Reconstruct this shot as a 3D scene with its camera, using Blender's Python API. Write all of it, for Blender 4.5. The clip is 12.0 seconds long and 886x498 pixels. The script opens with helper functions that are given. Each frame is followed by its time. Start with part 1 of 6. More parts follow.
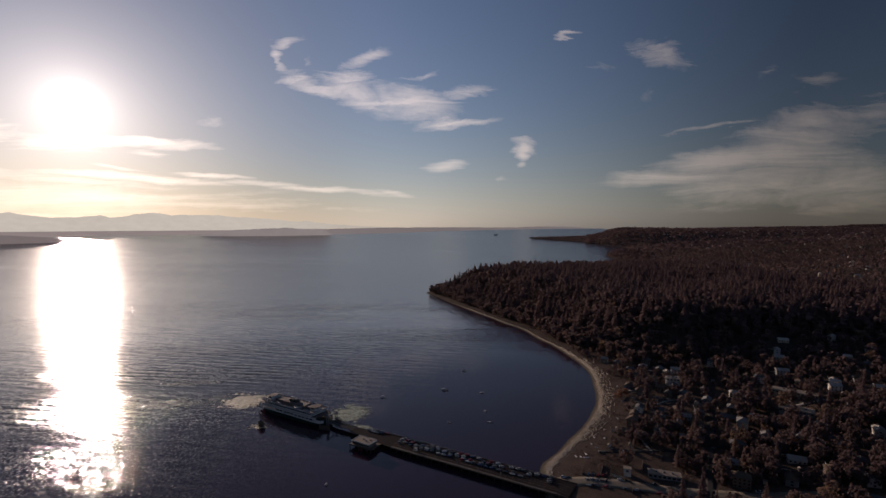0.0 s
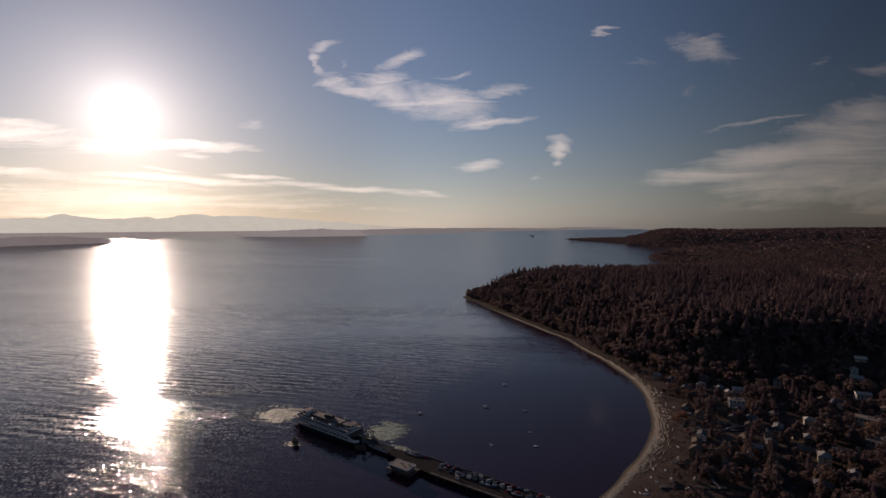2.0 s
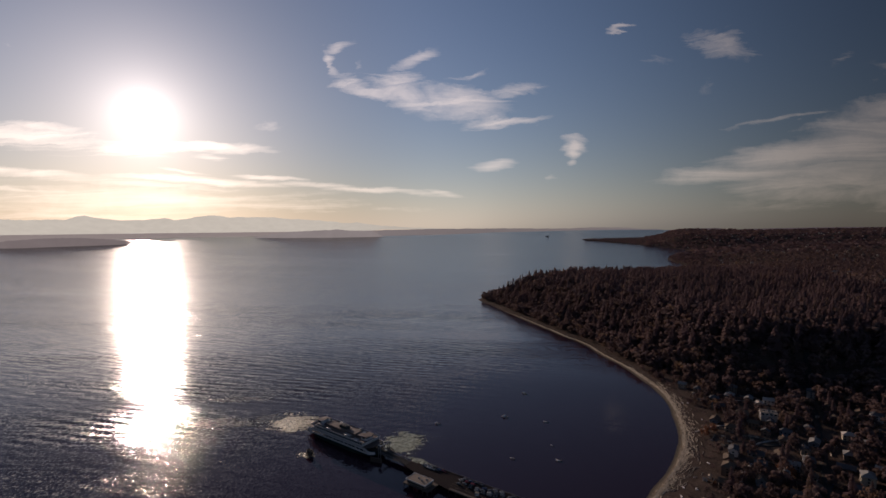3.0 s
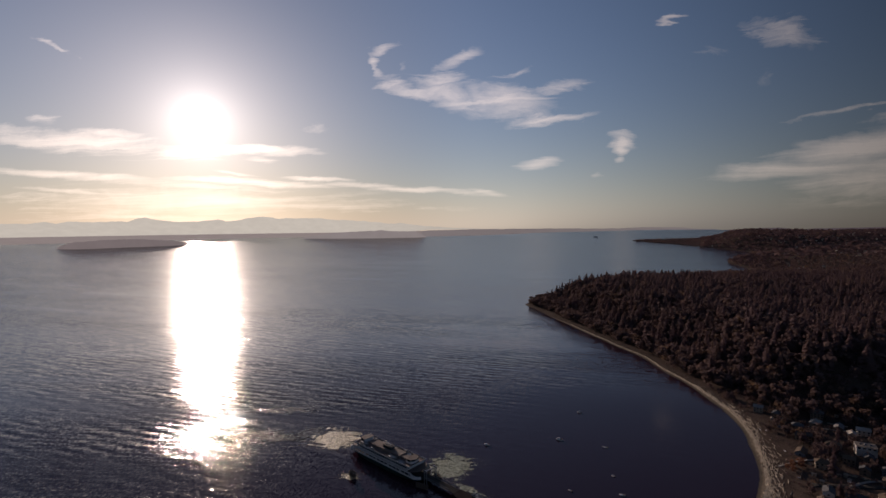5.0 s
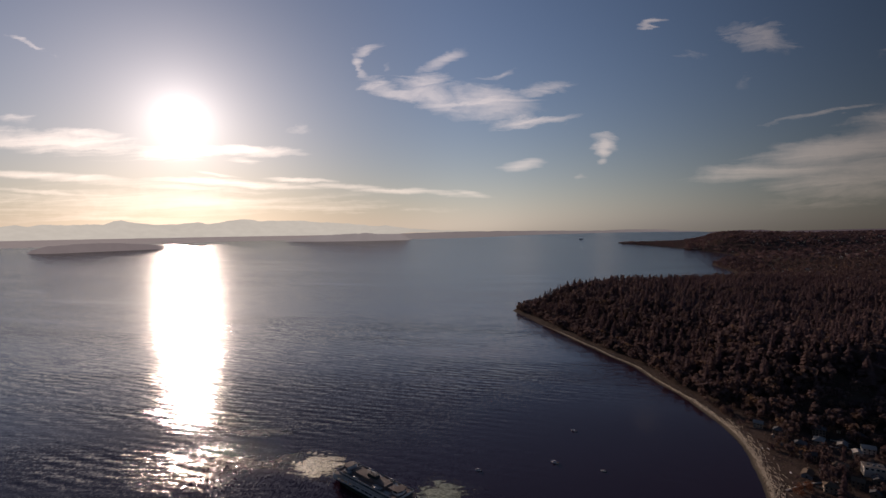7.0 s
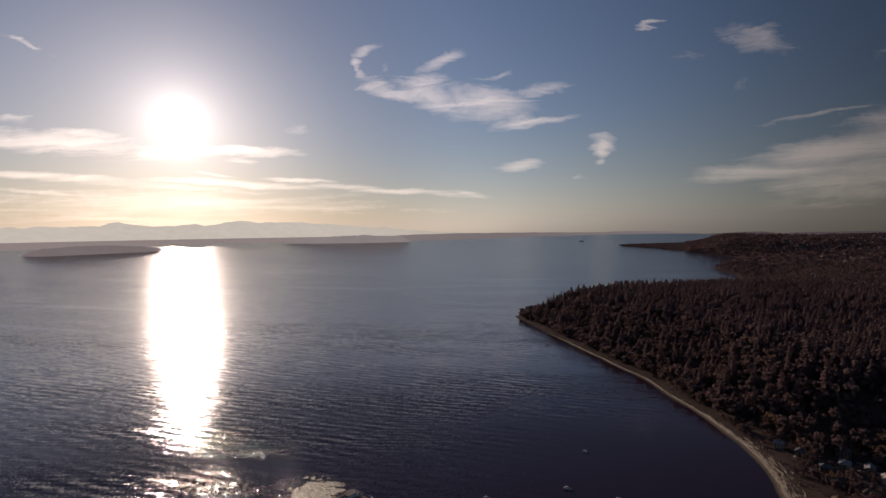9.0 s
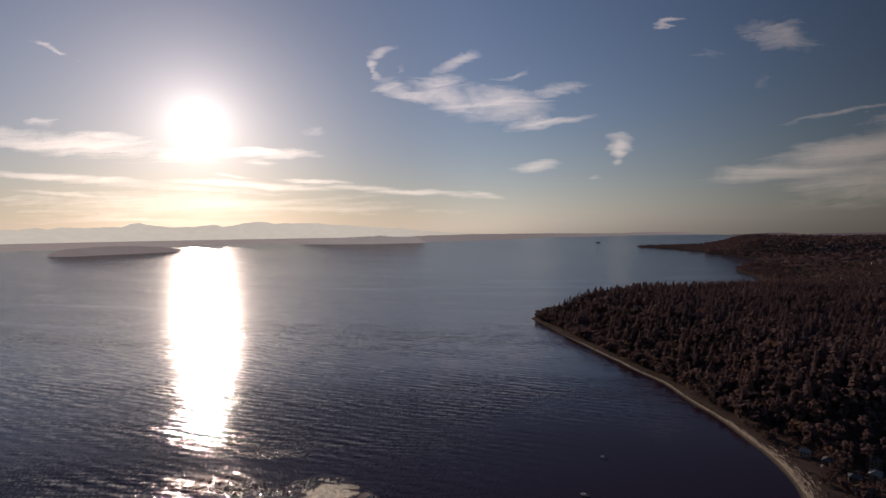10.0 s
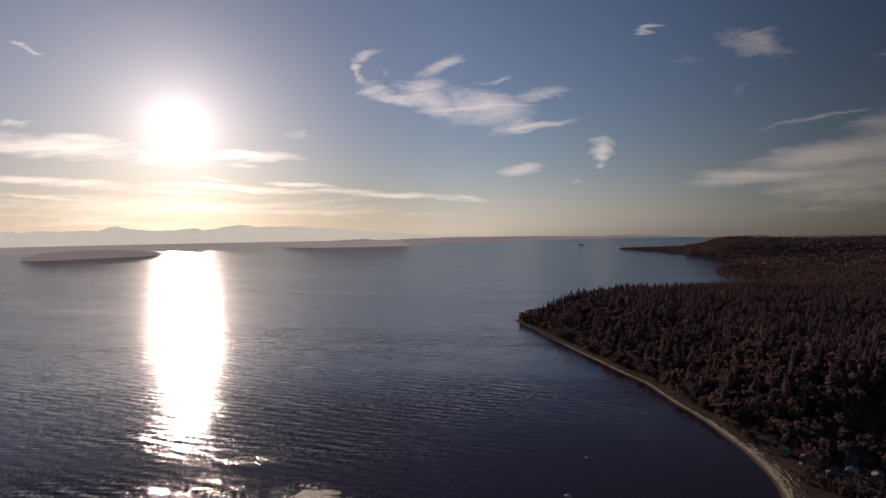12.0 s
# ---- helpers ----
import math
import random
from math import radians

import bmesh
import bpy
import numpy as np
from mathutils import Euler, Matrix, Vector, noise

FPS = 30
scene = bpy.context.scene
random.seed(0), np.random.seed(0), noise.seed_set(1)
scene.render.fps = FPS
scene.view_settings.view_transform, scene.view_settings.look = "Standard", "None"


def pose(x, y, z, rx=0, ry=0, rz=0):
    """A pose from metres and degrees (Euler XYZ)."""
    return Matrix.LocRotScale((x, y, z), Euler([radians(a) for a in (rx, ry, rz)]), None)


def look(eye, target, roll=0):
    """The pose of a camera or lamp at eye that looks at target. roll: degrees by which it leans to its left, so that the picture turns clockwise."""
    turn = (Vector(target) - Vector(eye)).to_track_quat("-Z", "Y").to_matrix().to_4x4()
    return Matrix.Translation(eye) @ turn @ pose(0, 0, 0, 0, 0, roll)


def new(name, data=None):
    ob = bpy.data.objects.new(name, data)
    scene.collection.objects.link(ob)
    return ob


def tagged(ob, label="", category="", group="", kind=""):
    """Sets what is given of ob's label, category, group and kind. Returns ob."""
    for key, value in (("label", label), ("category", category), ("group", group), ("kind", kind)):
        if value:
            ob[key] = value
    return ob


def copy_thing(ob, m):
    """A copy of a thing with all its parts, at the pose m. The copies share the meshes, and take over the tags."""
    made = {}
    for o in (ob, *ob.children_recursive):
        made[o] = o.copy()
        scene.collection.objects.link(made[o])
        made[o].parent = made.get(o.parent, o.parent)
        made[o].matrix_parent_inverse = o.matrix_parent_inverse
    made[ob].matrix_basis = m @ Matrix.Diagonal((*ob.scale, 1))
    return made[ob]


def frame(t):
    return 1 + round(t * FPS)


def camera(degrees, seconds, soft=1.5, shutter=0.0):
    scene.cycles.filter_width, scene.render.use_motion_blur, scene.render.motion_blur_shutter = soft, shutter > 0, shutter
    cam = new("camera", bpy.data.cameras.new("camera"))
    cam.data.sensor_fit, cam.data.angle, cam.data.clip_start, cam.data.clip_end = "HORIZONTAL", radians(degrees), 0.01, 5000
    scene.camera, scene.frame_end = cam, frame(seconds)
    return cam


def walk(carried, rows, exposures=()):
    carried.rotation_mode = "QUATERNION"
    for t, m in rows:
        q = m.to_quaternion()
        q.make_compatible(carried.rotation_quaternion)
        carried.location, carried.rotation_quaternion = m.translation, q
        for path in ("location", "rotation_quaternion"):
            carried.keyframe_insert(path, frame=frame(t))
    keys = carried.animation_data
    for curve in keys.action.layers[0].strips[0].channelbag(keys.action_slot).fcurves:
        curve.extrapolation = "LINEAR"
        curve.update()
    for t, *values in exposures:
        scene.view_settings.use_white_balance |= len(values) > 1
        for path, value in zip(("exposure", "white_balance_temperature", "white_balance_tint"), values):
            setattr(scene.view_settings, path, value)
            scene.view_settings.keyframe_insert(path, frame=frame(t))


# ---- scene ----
cam = camera(84.0, 12.0)

# ------------------------------------------------------------------ camera
ROWS = [
    (0, 0.0, -0.0, 224.5, -0.00, -2.66, 0.26),
    (0.5, -2.2, 9.1, 226.9, 0.17, -2.67, 0.14),
    (1, -4.4, 18.1, 229.2, 1.36, -2.67, 0.16),
    (1.5, -6.8, 26.9, 231.8, 3.01, -2.65, 0.21),
    (2, -9.2, 35.7, 234.6, 3.98, -2.69, 0.28),
    (2.5, -12.0, 44.3, 237.5, 4.92, -2.69, 0.36),
    (3, -14.8, 52.7, 240.1, 5.60, -2.67, 0.41),
    (3.5, -17.8, 60.9, 242.4, 7.00, -2.68, 0.45),
    (5.5, -27.8, 97.6, 252.9, 10.96, -2.71, 0.61),
    (6, -30.3, 106.1, 255.6, 10.94, -2.71, 0.59),
    (6.5, -32.8, 114.5, 258.1, 10.39, -2.55, 0.60),
    (7, -35.4, 122.7, 260.6, 8.86, -2.58, 0.69),
    (9, -47.6, 152.3, 272.9, 8.68, -2.54, 0.68),
    (9.5, -48.1, 155.4, 273.3, 9.76, -2.52, 0.71),
    (10, -48.4, 157.9, 273.3, 10.46, -2.42, 0.67),
    (10.5, -48.1, 159.6, 272.8, 10.48, -2.35, 0.65),
    (11, -47.5, 160.7, 272.1, 9.89, -2.21, 0.76),
    (11.5, -46.9, 161.6, 271.4, 8.73, -2.18, 0.76),
    (12, -46.5, 162.4, 270.7, 8.68, -2.06, 0.77),
]
walk(cam, [(t, pose(x, y, z, 90 + p, r, w)) for t, x, y, z, w, p, r in ROWS],
     exposures=[(0, 0.0, 6850, 27), (12, 0.0, 6850, 27)])

# ------------------------------------------------------------------ light
SUN_AZ, SUN_EL = -36.5, 11.0          # degrees from +y, towards +x; above the horizon
sun_dir = Vector((math.sin(radians(SUN_AZ)) * math.cos(radians(SUN_EL)),
                  math.cos(radians(SUN_AZ)) * math.cos(radians(SUN_EL)),
                  math.sin(radians(SUN_EL))))
lamp = bpy.data.lights.new("sun", "SUN")
lamp.energy, lamp.angle, lamp.color = 2.8, radians(0.6), (1.0, 0.86, 0.68)
sun = new("sun", lamp)
sun.matrix_world = look((0, 0, 900), Vector((0, 0, 900)) - sun_dir)


class Nodes:
    """Small helper that strings shader nodes together."""

    def __init__(self, tree):
        self.t = tree
        tree.nodes.clear()

    def add(self, kind, inputs=(), **props):
        n = self.t.nodes.new(kind)
        if "operation" in props:
            n.operation = props["operation"]
        if "use_clamp" in props:
            n.use_clamp = props["use_clamp"]
        if "vector_type" in props:
            n.vector_type = props["vector_type"]
        if "interpolation_type" in props:
            n.interpolation_type = props["interpolation_type"]
        if "data_type" in props:
            n.data_type = props["data_type"]
        if "attribute_name" in props:
            n.attribute_name = props["attribute_name"]
        for k, v in (inputs.items() if isinstance(inputs, dict) else enumerate(inputs)):
            if v is None:
                continue
            if isinstance(v, bpy.types.NodeSocket):
                self.t.links.new(v, n.inputs[k])
            else:
                n.inputs[k].default_value = v
        return n

    def math(self, op, *a, clamp=False):
        return self.add("ShaderNodeMath", a, operation=op, use_clamp=clamp).outputs[0]

    def vec(self, op, *a):
        n = self.add("ShaderNodeVectorMath", a, operation=op)
        return n.outputs["Value"] if op in ("LENGTH", "DOT_PRODUCT") else n.outputs[0]

    def scale(self, v, s):
        n = self.add("ShaderNodeVectorMath", operation="SCALE")
        for k, x in ((0, v), ("Scale", s)):
            if isinstance(x, bpy.types.NodeSocket):
                self.t.links.new(x, n.inputs[k])
            else:
                n.inputs[k].default_value = x
        return n.outputs[0]

    def noise(self, v, scale, detail=3, rough=0.55, distort=0.0):
        n = self.add("ShaderNodeTexNoise", {"Vector": v, "Scale": scale, "Detail": detail,
                                            "Roughness": rough, "Distortion": distort})
        return n

    def mapping(self, v, loc=(0, 0, 0), rot=(0, 0, 0), scale=(1, 1, 1), kind="POINT"):
        return self.add("ShaderNodeMapping", {"Vector": v, "Location": loc, "Rotation": rot, "Scale": scale},
                        vector_type=kind).outputs[0]

    def ramp(self, x, a, b, lo=0.0, hi=1.0, smooth=True):
        return self.add("ShaderNodeMapRange", (x, a, b, lo, hi),
                        interpolation_type="SMOOTHSTEP" if smooth else "LINEAR").outputs[0]

    def mix(self, f, a, b):
        n = self.add("ShaderNodeMix", data_type="RGBA")
        for k, x in ((0, f), (6, a), (7, b)):
            if isinstance(x, bpy.types.NodeSocket):
                self.t.links.new(x, n.inputs[k])
            else:
                n.inputs[k].default_value = x
        return n.outputs[2]


def rgb(r, g, b):
    return (r, g, b, 1.0)


# clouds: azimuth, elevation (degrees), half length, half width (degrees), slope (degrees), density
HIGH_WISPS = [
    (-18.3, 17.52, 3.27, 1.2, -72, 0.9),
    (-17.3, 19.25, 3.33, 1.19, 12, 0.8),
    (-15.6, 19.85, 2.17, 0.79, 10, 0.4),
    (-14.3, 14.85, 8.28, 1.8, -20, 1.0),
    (-10.0, 14.52, 9.61, 3.01, -13, 1.05),
    (-3.9, 14.06, 10.49, 3.39, -9, 1.0),
    (-10.9, 16.06, 5.41, 1.87, 4, 0.85),
    (-8.9, 18.32, 4.95, 1.32, 20, 0.9),
    (-15.2, 17.41, 1.34, 0.8, 69, 0.4),
    (-2.8, 17.07, 6.11, 1.04, 13, 0.5),
    (2.4, 14.76, 7.26, 1.31, 3, 0.55),
    (1.5, 11.41, 9.51, 1.07, 3, 0.9),
    (0.9, 11.35, 4.14, 1.2, -9, 0.85),
    (13.8, 20.39, 3.14, 0.72, 13, 1.05),
    (11.4, 20.4, 1.54, 0.49, -1, 0.4),
]
EAST_WISPS = [
    (23.8, 17.37, 6.42, 2.67, -17, 0.85),
    (25.0, 18.04, 2.57, 1.52, -29, 0.5),
    (17.5, 16.78, 6.42, 2.1, 11, 0.36),
    (22.3, 13.72, 1.8, 1.46, 16, 0.3),
    (9.4, 9.45, 3.33, 1.15, -6, 1.0),
    (9.2, 8.82, 2.52, 1.28, -5, 1.0),
    (9.1, 7.99, 1.46, 1.28, -15, 0.9),
    (9.2, 7.03, 1.04, 1.02, -47, 0.7),
    (0.5, 6.87, 4.57, 1.2, 4, 0.9),
    (1.4, 7.21, 2.73, 0.93, -4, 0.8),
    (6.7, 5.51, 1.82, 0.65, 2, 0.6),
]
EAST_BANK = [
    (27.2, 9.63, 10.0, 0.48, 8, 0.75),
    (36.2, 4.35, 13.12, 5.08, -5, 1.0),
    (30.6, 3.33, 13.63, 3.07, -3, 0.85),
    (25.2, 5.11, 12.57, 2.1, 4, 0.9),
    (29.3, 6.31, 12.75, 2.85, 9, 1.0),
    (35.4, 7.53, 12.18, 4.21, 10, 1.0),
    (37.7, 4.0, 10.06, 4.56, 6, 0.8),
    (36.0, 9.24, 5.88, 2.63, 12, 0.95),
    (38.9, 9.73, 5.21, 1.58, -10, 0.6),
    (36.0, 12.2, 5.44, 2.18, 22, 0.45),
    (34.1, 2.05, 17.72, 2.28, -1, 0.4),
    (41.0, 9.92, 4.7, 3.06, 18, 0.6),
    (33.2, 14.43, 2.28, 1.01, 19, 0.45),
]
SUNWARD_BAR = [
    (-46.9, 8.22, 10.9, 1.75, -6, 1.0),
    (-49.2, 8.07, 10.61, 1.99, -8, 0.9),
    (-49.3, 9.9, 2.63, 1.0, 1, 0.7),
    (-45.0, 9.03, 5.34, 0.89, -6, 0.85),
    (-29.7, 8.31, 9.12, 0.93, -5, 1.0),
    (-30.7, 7.37, 3.7, 0.88, -7, 0.6),
    (-25.1, 10.67, 4.74, 1.24, -2, 0.42),
    (-37.0, 7.82, 8.51, 1.48, -1, 0.9),
    (-53.7, 9.47, 2.99, 0.86, -6, 0.7),
    (-48.0, 16.02, 3.88, 0.48, -22, 0.5),
    (-49.0, 16.44, 1.06, 0.63, -18, 0.65),
    (-43.2, 14.6, 1.56, 0.49, -19, 0.3),
    (-38.8, 7.44, 1.82, 0.83, -19, 0.5),
]
SUNWARD_STREAKS = [
    (-48.2, 5.02, 11.85, 0.75, -4, 0.95),
    (-31.4, 4.86, 15.59, 0.73, -4, 1.0),
    (-24.8, 5.42, 6.7, 0.41, -4, 0.95),
    (-15.4, 4.39, 18.44, 0.74, -5, 0.85),
    (-11.8, 4.5, 3.55, 0.49, -1, 0.6),
    (-5.5, 3.77, 3.83, 0.57, -10, 0.65),
    (-47.4, 3.49, 7.22, 0.41, -5, 0.85),
    (-36.1, 4.31, 14.95, 0.75, -4, 0.8),
    (-43.4, 3.41, 7.23, 0.58, -2, 0.7),
    (-40.3, 2.75, 29.85, 3.06, -1, 0.7),
    (-24.4, 2.26, 28.25, 1.77, -2, 0.5),
    (-42.4, 1.47, 25.03, 2.37, -1, 0.45),
    (-33.6, 5.81, 4.55, 0.35, -7, 0.8),
]
CLOUDS = HIGH_WISPS + EAST_WISPS + EAST_BANK + SUNWARD_BAR + SUNWARD_STREAKS


def make_world():
    world = bpy.data.worlds.new("sky")
    scene.world = world
    world.use_nodes = True
    n = Nodes(world.node_tree)
    way = n.vec("NORMALIZE", n.add("ShaderNodeTexCoord").outputs["Generated"])
    sky = n.add("ShaderNodeTexSky")
    sky.sky_type, sky.sun_disc = "NISHITA", False
    sky.sun_elevation, sky.sun_rotation = radians(SUN_EL), radians(SUN_AZ)
    sky.altitude, sky.air_density, sky.dust_density, sky.ozone_density = 100, 1.0, 0.4, 3.0
    x, y, z = n.add("ShaderNodeSeparateXYZ", (way,)).outputs
    # the sun's own disc and the bright haze round it
    toward = n.vec("DOT_PRODUCT", way, tuple(sun_dir))
    off = n.math("MULTIPLY", n.math("ARCCOSINE", n.math("MINIMUM", toward, 0.999999)), 57.2958)
    core = n.math("MULTIPLY", n.math("EXPONENT", n.math("MULTIPLY", off, -1 / 1.8)), 0.95)
    halo = n.math("MULTIPLY", n.math("EXPONENT", n.math("MULTIPLY", off, -1 / 3.4)), 0.5)
    wide = n.math("MULTIPLY", n.math("EXPONENT", n.math("MULTIPLY", off, -1 / 18.0)), 0.052)
    glare = n.math("ADD", core, halo)
    # clouds, drawn on a sheet over the view's middle
    ahead = n.math("MAXIMUM", y, 0.05)
    flat = n.add("ShaderNodeCombineXYZ", (n.math("DIVIDE", x, ahead), n.math("DIVIDE", z, ahead), 0.0)).outputs[0]
    bend = n.vec("SUBTRACT", n.noise(flat, 5.0, 3, 0.6).outputs["Color"], (0.5, 0.5, 0.5))
    fray = n.vec("SUBTRACT", n.noise(n.mapping(flat, rot=(0, 0, radians(-28)), scale=(8.0, 30.0, 1)), 1.0, 5, 0.62, 0.5).outputs["Color"], (0.5, 0.5, 0.5))
    still = n.ramp(z, 0.10, 0.22, 0.3, 1.0)
    fray = n.vec("MULTIPLY", fray, n.add("ShaderNodeCombineXYZ", (1.0, still, 0.0)).outputs[0])
    bend = n.vec("MULTIPLY", bend, n.add("ShaderNodeCombineXYZ", (1.0, still, 0.0)).outputs[0])
    warped = n.vec("ADD", n.vec("ADD", flat, n.scale(bend, 0.034)), n.scale(fray, 0.05))
    warped = n.vec("MULTIPLY", warped, (1, 1, 0))
    total = None
    for az, el, rx, ry, slope, dens in CLOUDS:
        c = math.cos(radians(az))
        u, v = math.tan(radians(az)), math.tan(radians(el)) / c
        k = math.pi / 180 / c / c
        m = n.mapping(warped, (u, v, 0), (0, 0, radians(slope)), (rx * k, ry * k * c, 1), "TEXTURE")
        d = n.ramp(n.vec("LENGTH", m), 1.0, 0.0, 0.0, dens)
        total = d if total is None else n.math("MAXIMUM", total, d)
    high = n.noise(n.mapping(warped, rot=(0, 0, radians(-22)), scale=(3.2, 24.0, 1)), 1.0, 7, 0.62, 0.9).outputs[0]
    low_streak = n.noise(n.mapping(warped, rot=(0, 0, radians(-1)), scale=(2.6, 55.0, 1)), 1.0, 6, 0.6, 0.6).outputs[0]
    share = n.math("MAXIMUM", n.ramp(z, 0.12, 0.2), n.ramp(n.math("DIVIDE", x, ahead), 0.2, 0.4))
    fibre = n.math("ADD", n.math("MULTIPLY", high, share), n.math("MULTIPLY", low_streak, n.math("SUBTRACT", 1.0, share)))
    puff = n.noise(warped, 15.0, 6, 0.65, 0.6).outputs[0]
    grain = n.ramp(n.math("ADD", n.math("MULTIPLY", fibre, 0.8), n.math("MULTIPLY", puff, 0.2)), 0.34, 0.66, smooth=False)
    body = n.math("SUBTRACT", n.math("MULTIPLY", total, 1.6), n.math("MULTIPLY", n.math("SUBTRACT", 1.0, grain), 1.1))
    body = n.math("MULTIPLY", n.ramp(body, -0.05, 1.15, smooth=False), n.ramp(total, 0.0, 0.4))
    body = n.math("MULTIPLY", body, n.ramp(y, 0.05, 0.2))
    # pale haze low over the horizon
    low = n.math("EXPONENT", n.math("MULTIPLY", n.math("ABSOLUTE", z), -1 / 0.07))
    haze = n.math("MULTIPLY", low, n.math("ADD", n.math("MULTIPLY", n.ramp(toward, -0.2, 1.0), 0.014), 0.009))
    grey = n.add("ShaderNodeRGBToBW", (sky.outputs[0],)).outputs[0]
    warm = n.math("EXPONENT", n.math("MULTIPLY", n.math("ABSOLUTE", z), -1 / 0.07))
    warm = n.math("MULTIPLY", warm, n.ramp(toward, 0.45, 0.85, 0.3, 1.0))
    pale = n.mix(warm, rgb(0.89, 1.04, 1.04), rgb(1.04, 1.05, 0.88))
    pale = n.scale(pale, n.math("MULTIPLY", grey, n.ramp(toward, 0.8, 0.97, 1.04, 0.42)))
    air = n.mix(n.math("MULTIPLY", n.math("EXPONENT", n.math("MULTIPLY", n.math("ABSOLUTE", z), -1 / 0.125)), n.ramp(toward, 0.15, 0.75, 0.5, 0.84)), sky.outputs[0], pale)
    # scattered light is weakest at a right angle to the sun
    side = n.math("MAXIMUM", n.ramp(toward, 0.22, 0.9, 0.37, 1.16), n.ramp(toward, -0.1, -0.9, 0.42, 1.6))
    side = n.math("MULTIPLY", side, n.ramp(toward, 0.86, 0.98, 1.0, 0.84))
    lit = n.math("ADD", n.ramp(toward, 0.2, 0.93, 0.12, 0.41), n.math("MULTIPLY", n.math("EXPONENT", n.math("MULTIPLY", off, -1 / 14.0)), 0.5))
    bg = [n.add("ShaderNodeBackground", (air, n.math("MULTIPLY", n.math("MULTIPLY", side, 0.056), n.math("SUBTRACT", 1.0, n.math("MULTIPLY", body, 0.3))))),
          n.add("ShaderNodeBackground", (rgb(1.0, 0.985, 0.88), glare)),
          n.add("ShaderNodeBackground", (rgb(0.86, 0.97, 1.0), wide)),
          n.add("ShaderNodeBackground", (rgb(1.0, 0.95, 0.80), haze)),
          n.add("ShaderNodeBackground", (rgb(1.0, 0.90, 0.74), n.math("MULTIPLY", body, lit)))]
    out = bg[0].outputs[0]
    for b in bg[1:]:
        out = n.add("ShaderNodeAddShader", (out, b.outputs[0])).outputs[0]
    n.add("ShaderNodeOutputWorld", (out,))
    world.cycles.sampling_method = "MANUAL"
    world.cycles.sample_map_resolution = 1024


make_world()

# ------------------------------------------------------------------ materials


def material(name):
    m = bpy.data.materials.new(name)
    m.use_nodes = True
    return m, Nodes(m.node_tree)


def finish(n, color, rough=0.8, normal=None, metal=0.0, spec=0.5, **more):
    ins = {"Base Color": color, "Roughness": rough, "Metallic": metal, "Specular IOR Level": spec}
    if normal is not None:
        ins["Normal"] = normal
    ins.update(more)
    b = n.add("ShaderNodeBsdfPrincipled", ins)
    n.add("ShaderNodeOutputMaterial", (b.outputs[0],))
    return b


def plain(name, color, rough=0.7, metal=0.0, grain=6.0, vary=0.35, spec=0.5, bump=0.0, per_object=0.0):
    """Painted, wooden, stone or metal surface with grain and larger stains."""
    m, n = material(name)
    at = n.add("ShaderNodeTexCoord").outputs["Object"]
    fine = n.noise(at, grain, 4, 0.65).outputs[0]
    wide = n.noise(at, grain * 0.11, 3, 0.6).outputs[0]
    f = n.math("ADD", n.math("MULTIPLY", fine, 0.5), n.math("MULTIPLY", wide, 0.5))
    f = n.ramp(f, 0.3, 0.7, 1 - vary, 1 + vary, smooth=False)
    if per_object:
        r = n.add("ShaderNodeObjectInfo").outputs["Random"]
        f = n.math("MULTIPLY", f, n.ramp(r, 0, 1, 1 - per_object, 1 + per_object, smooth=False))
    c = n.scale(n.vec("ADD", (0, 0, 0), tuple(color)), f)
    nor = None
    if bump:
        nor = n.add("ShaderNodeBump", {"Strength": 0.6, "Distance": bump, "Height": fine}).outputs[0]
    finish(n, c, n.ramp(wide, 0.3, 0.7, max(rough - 0.12, 0.02), min(rough + 0.12, 1)), nor, metal, spec)
    return m


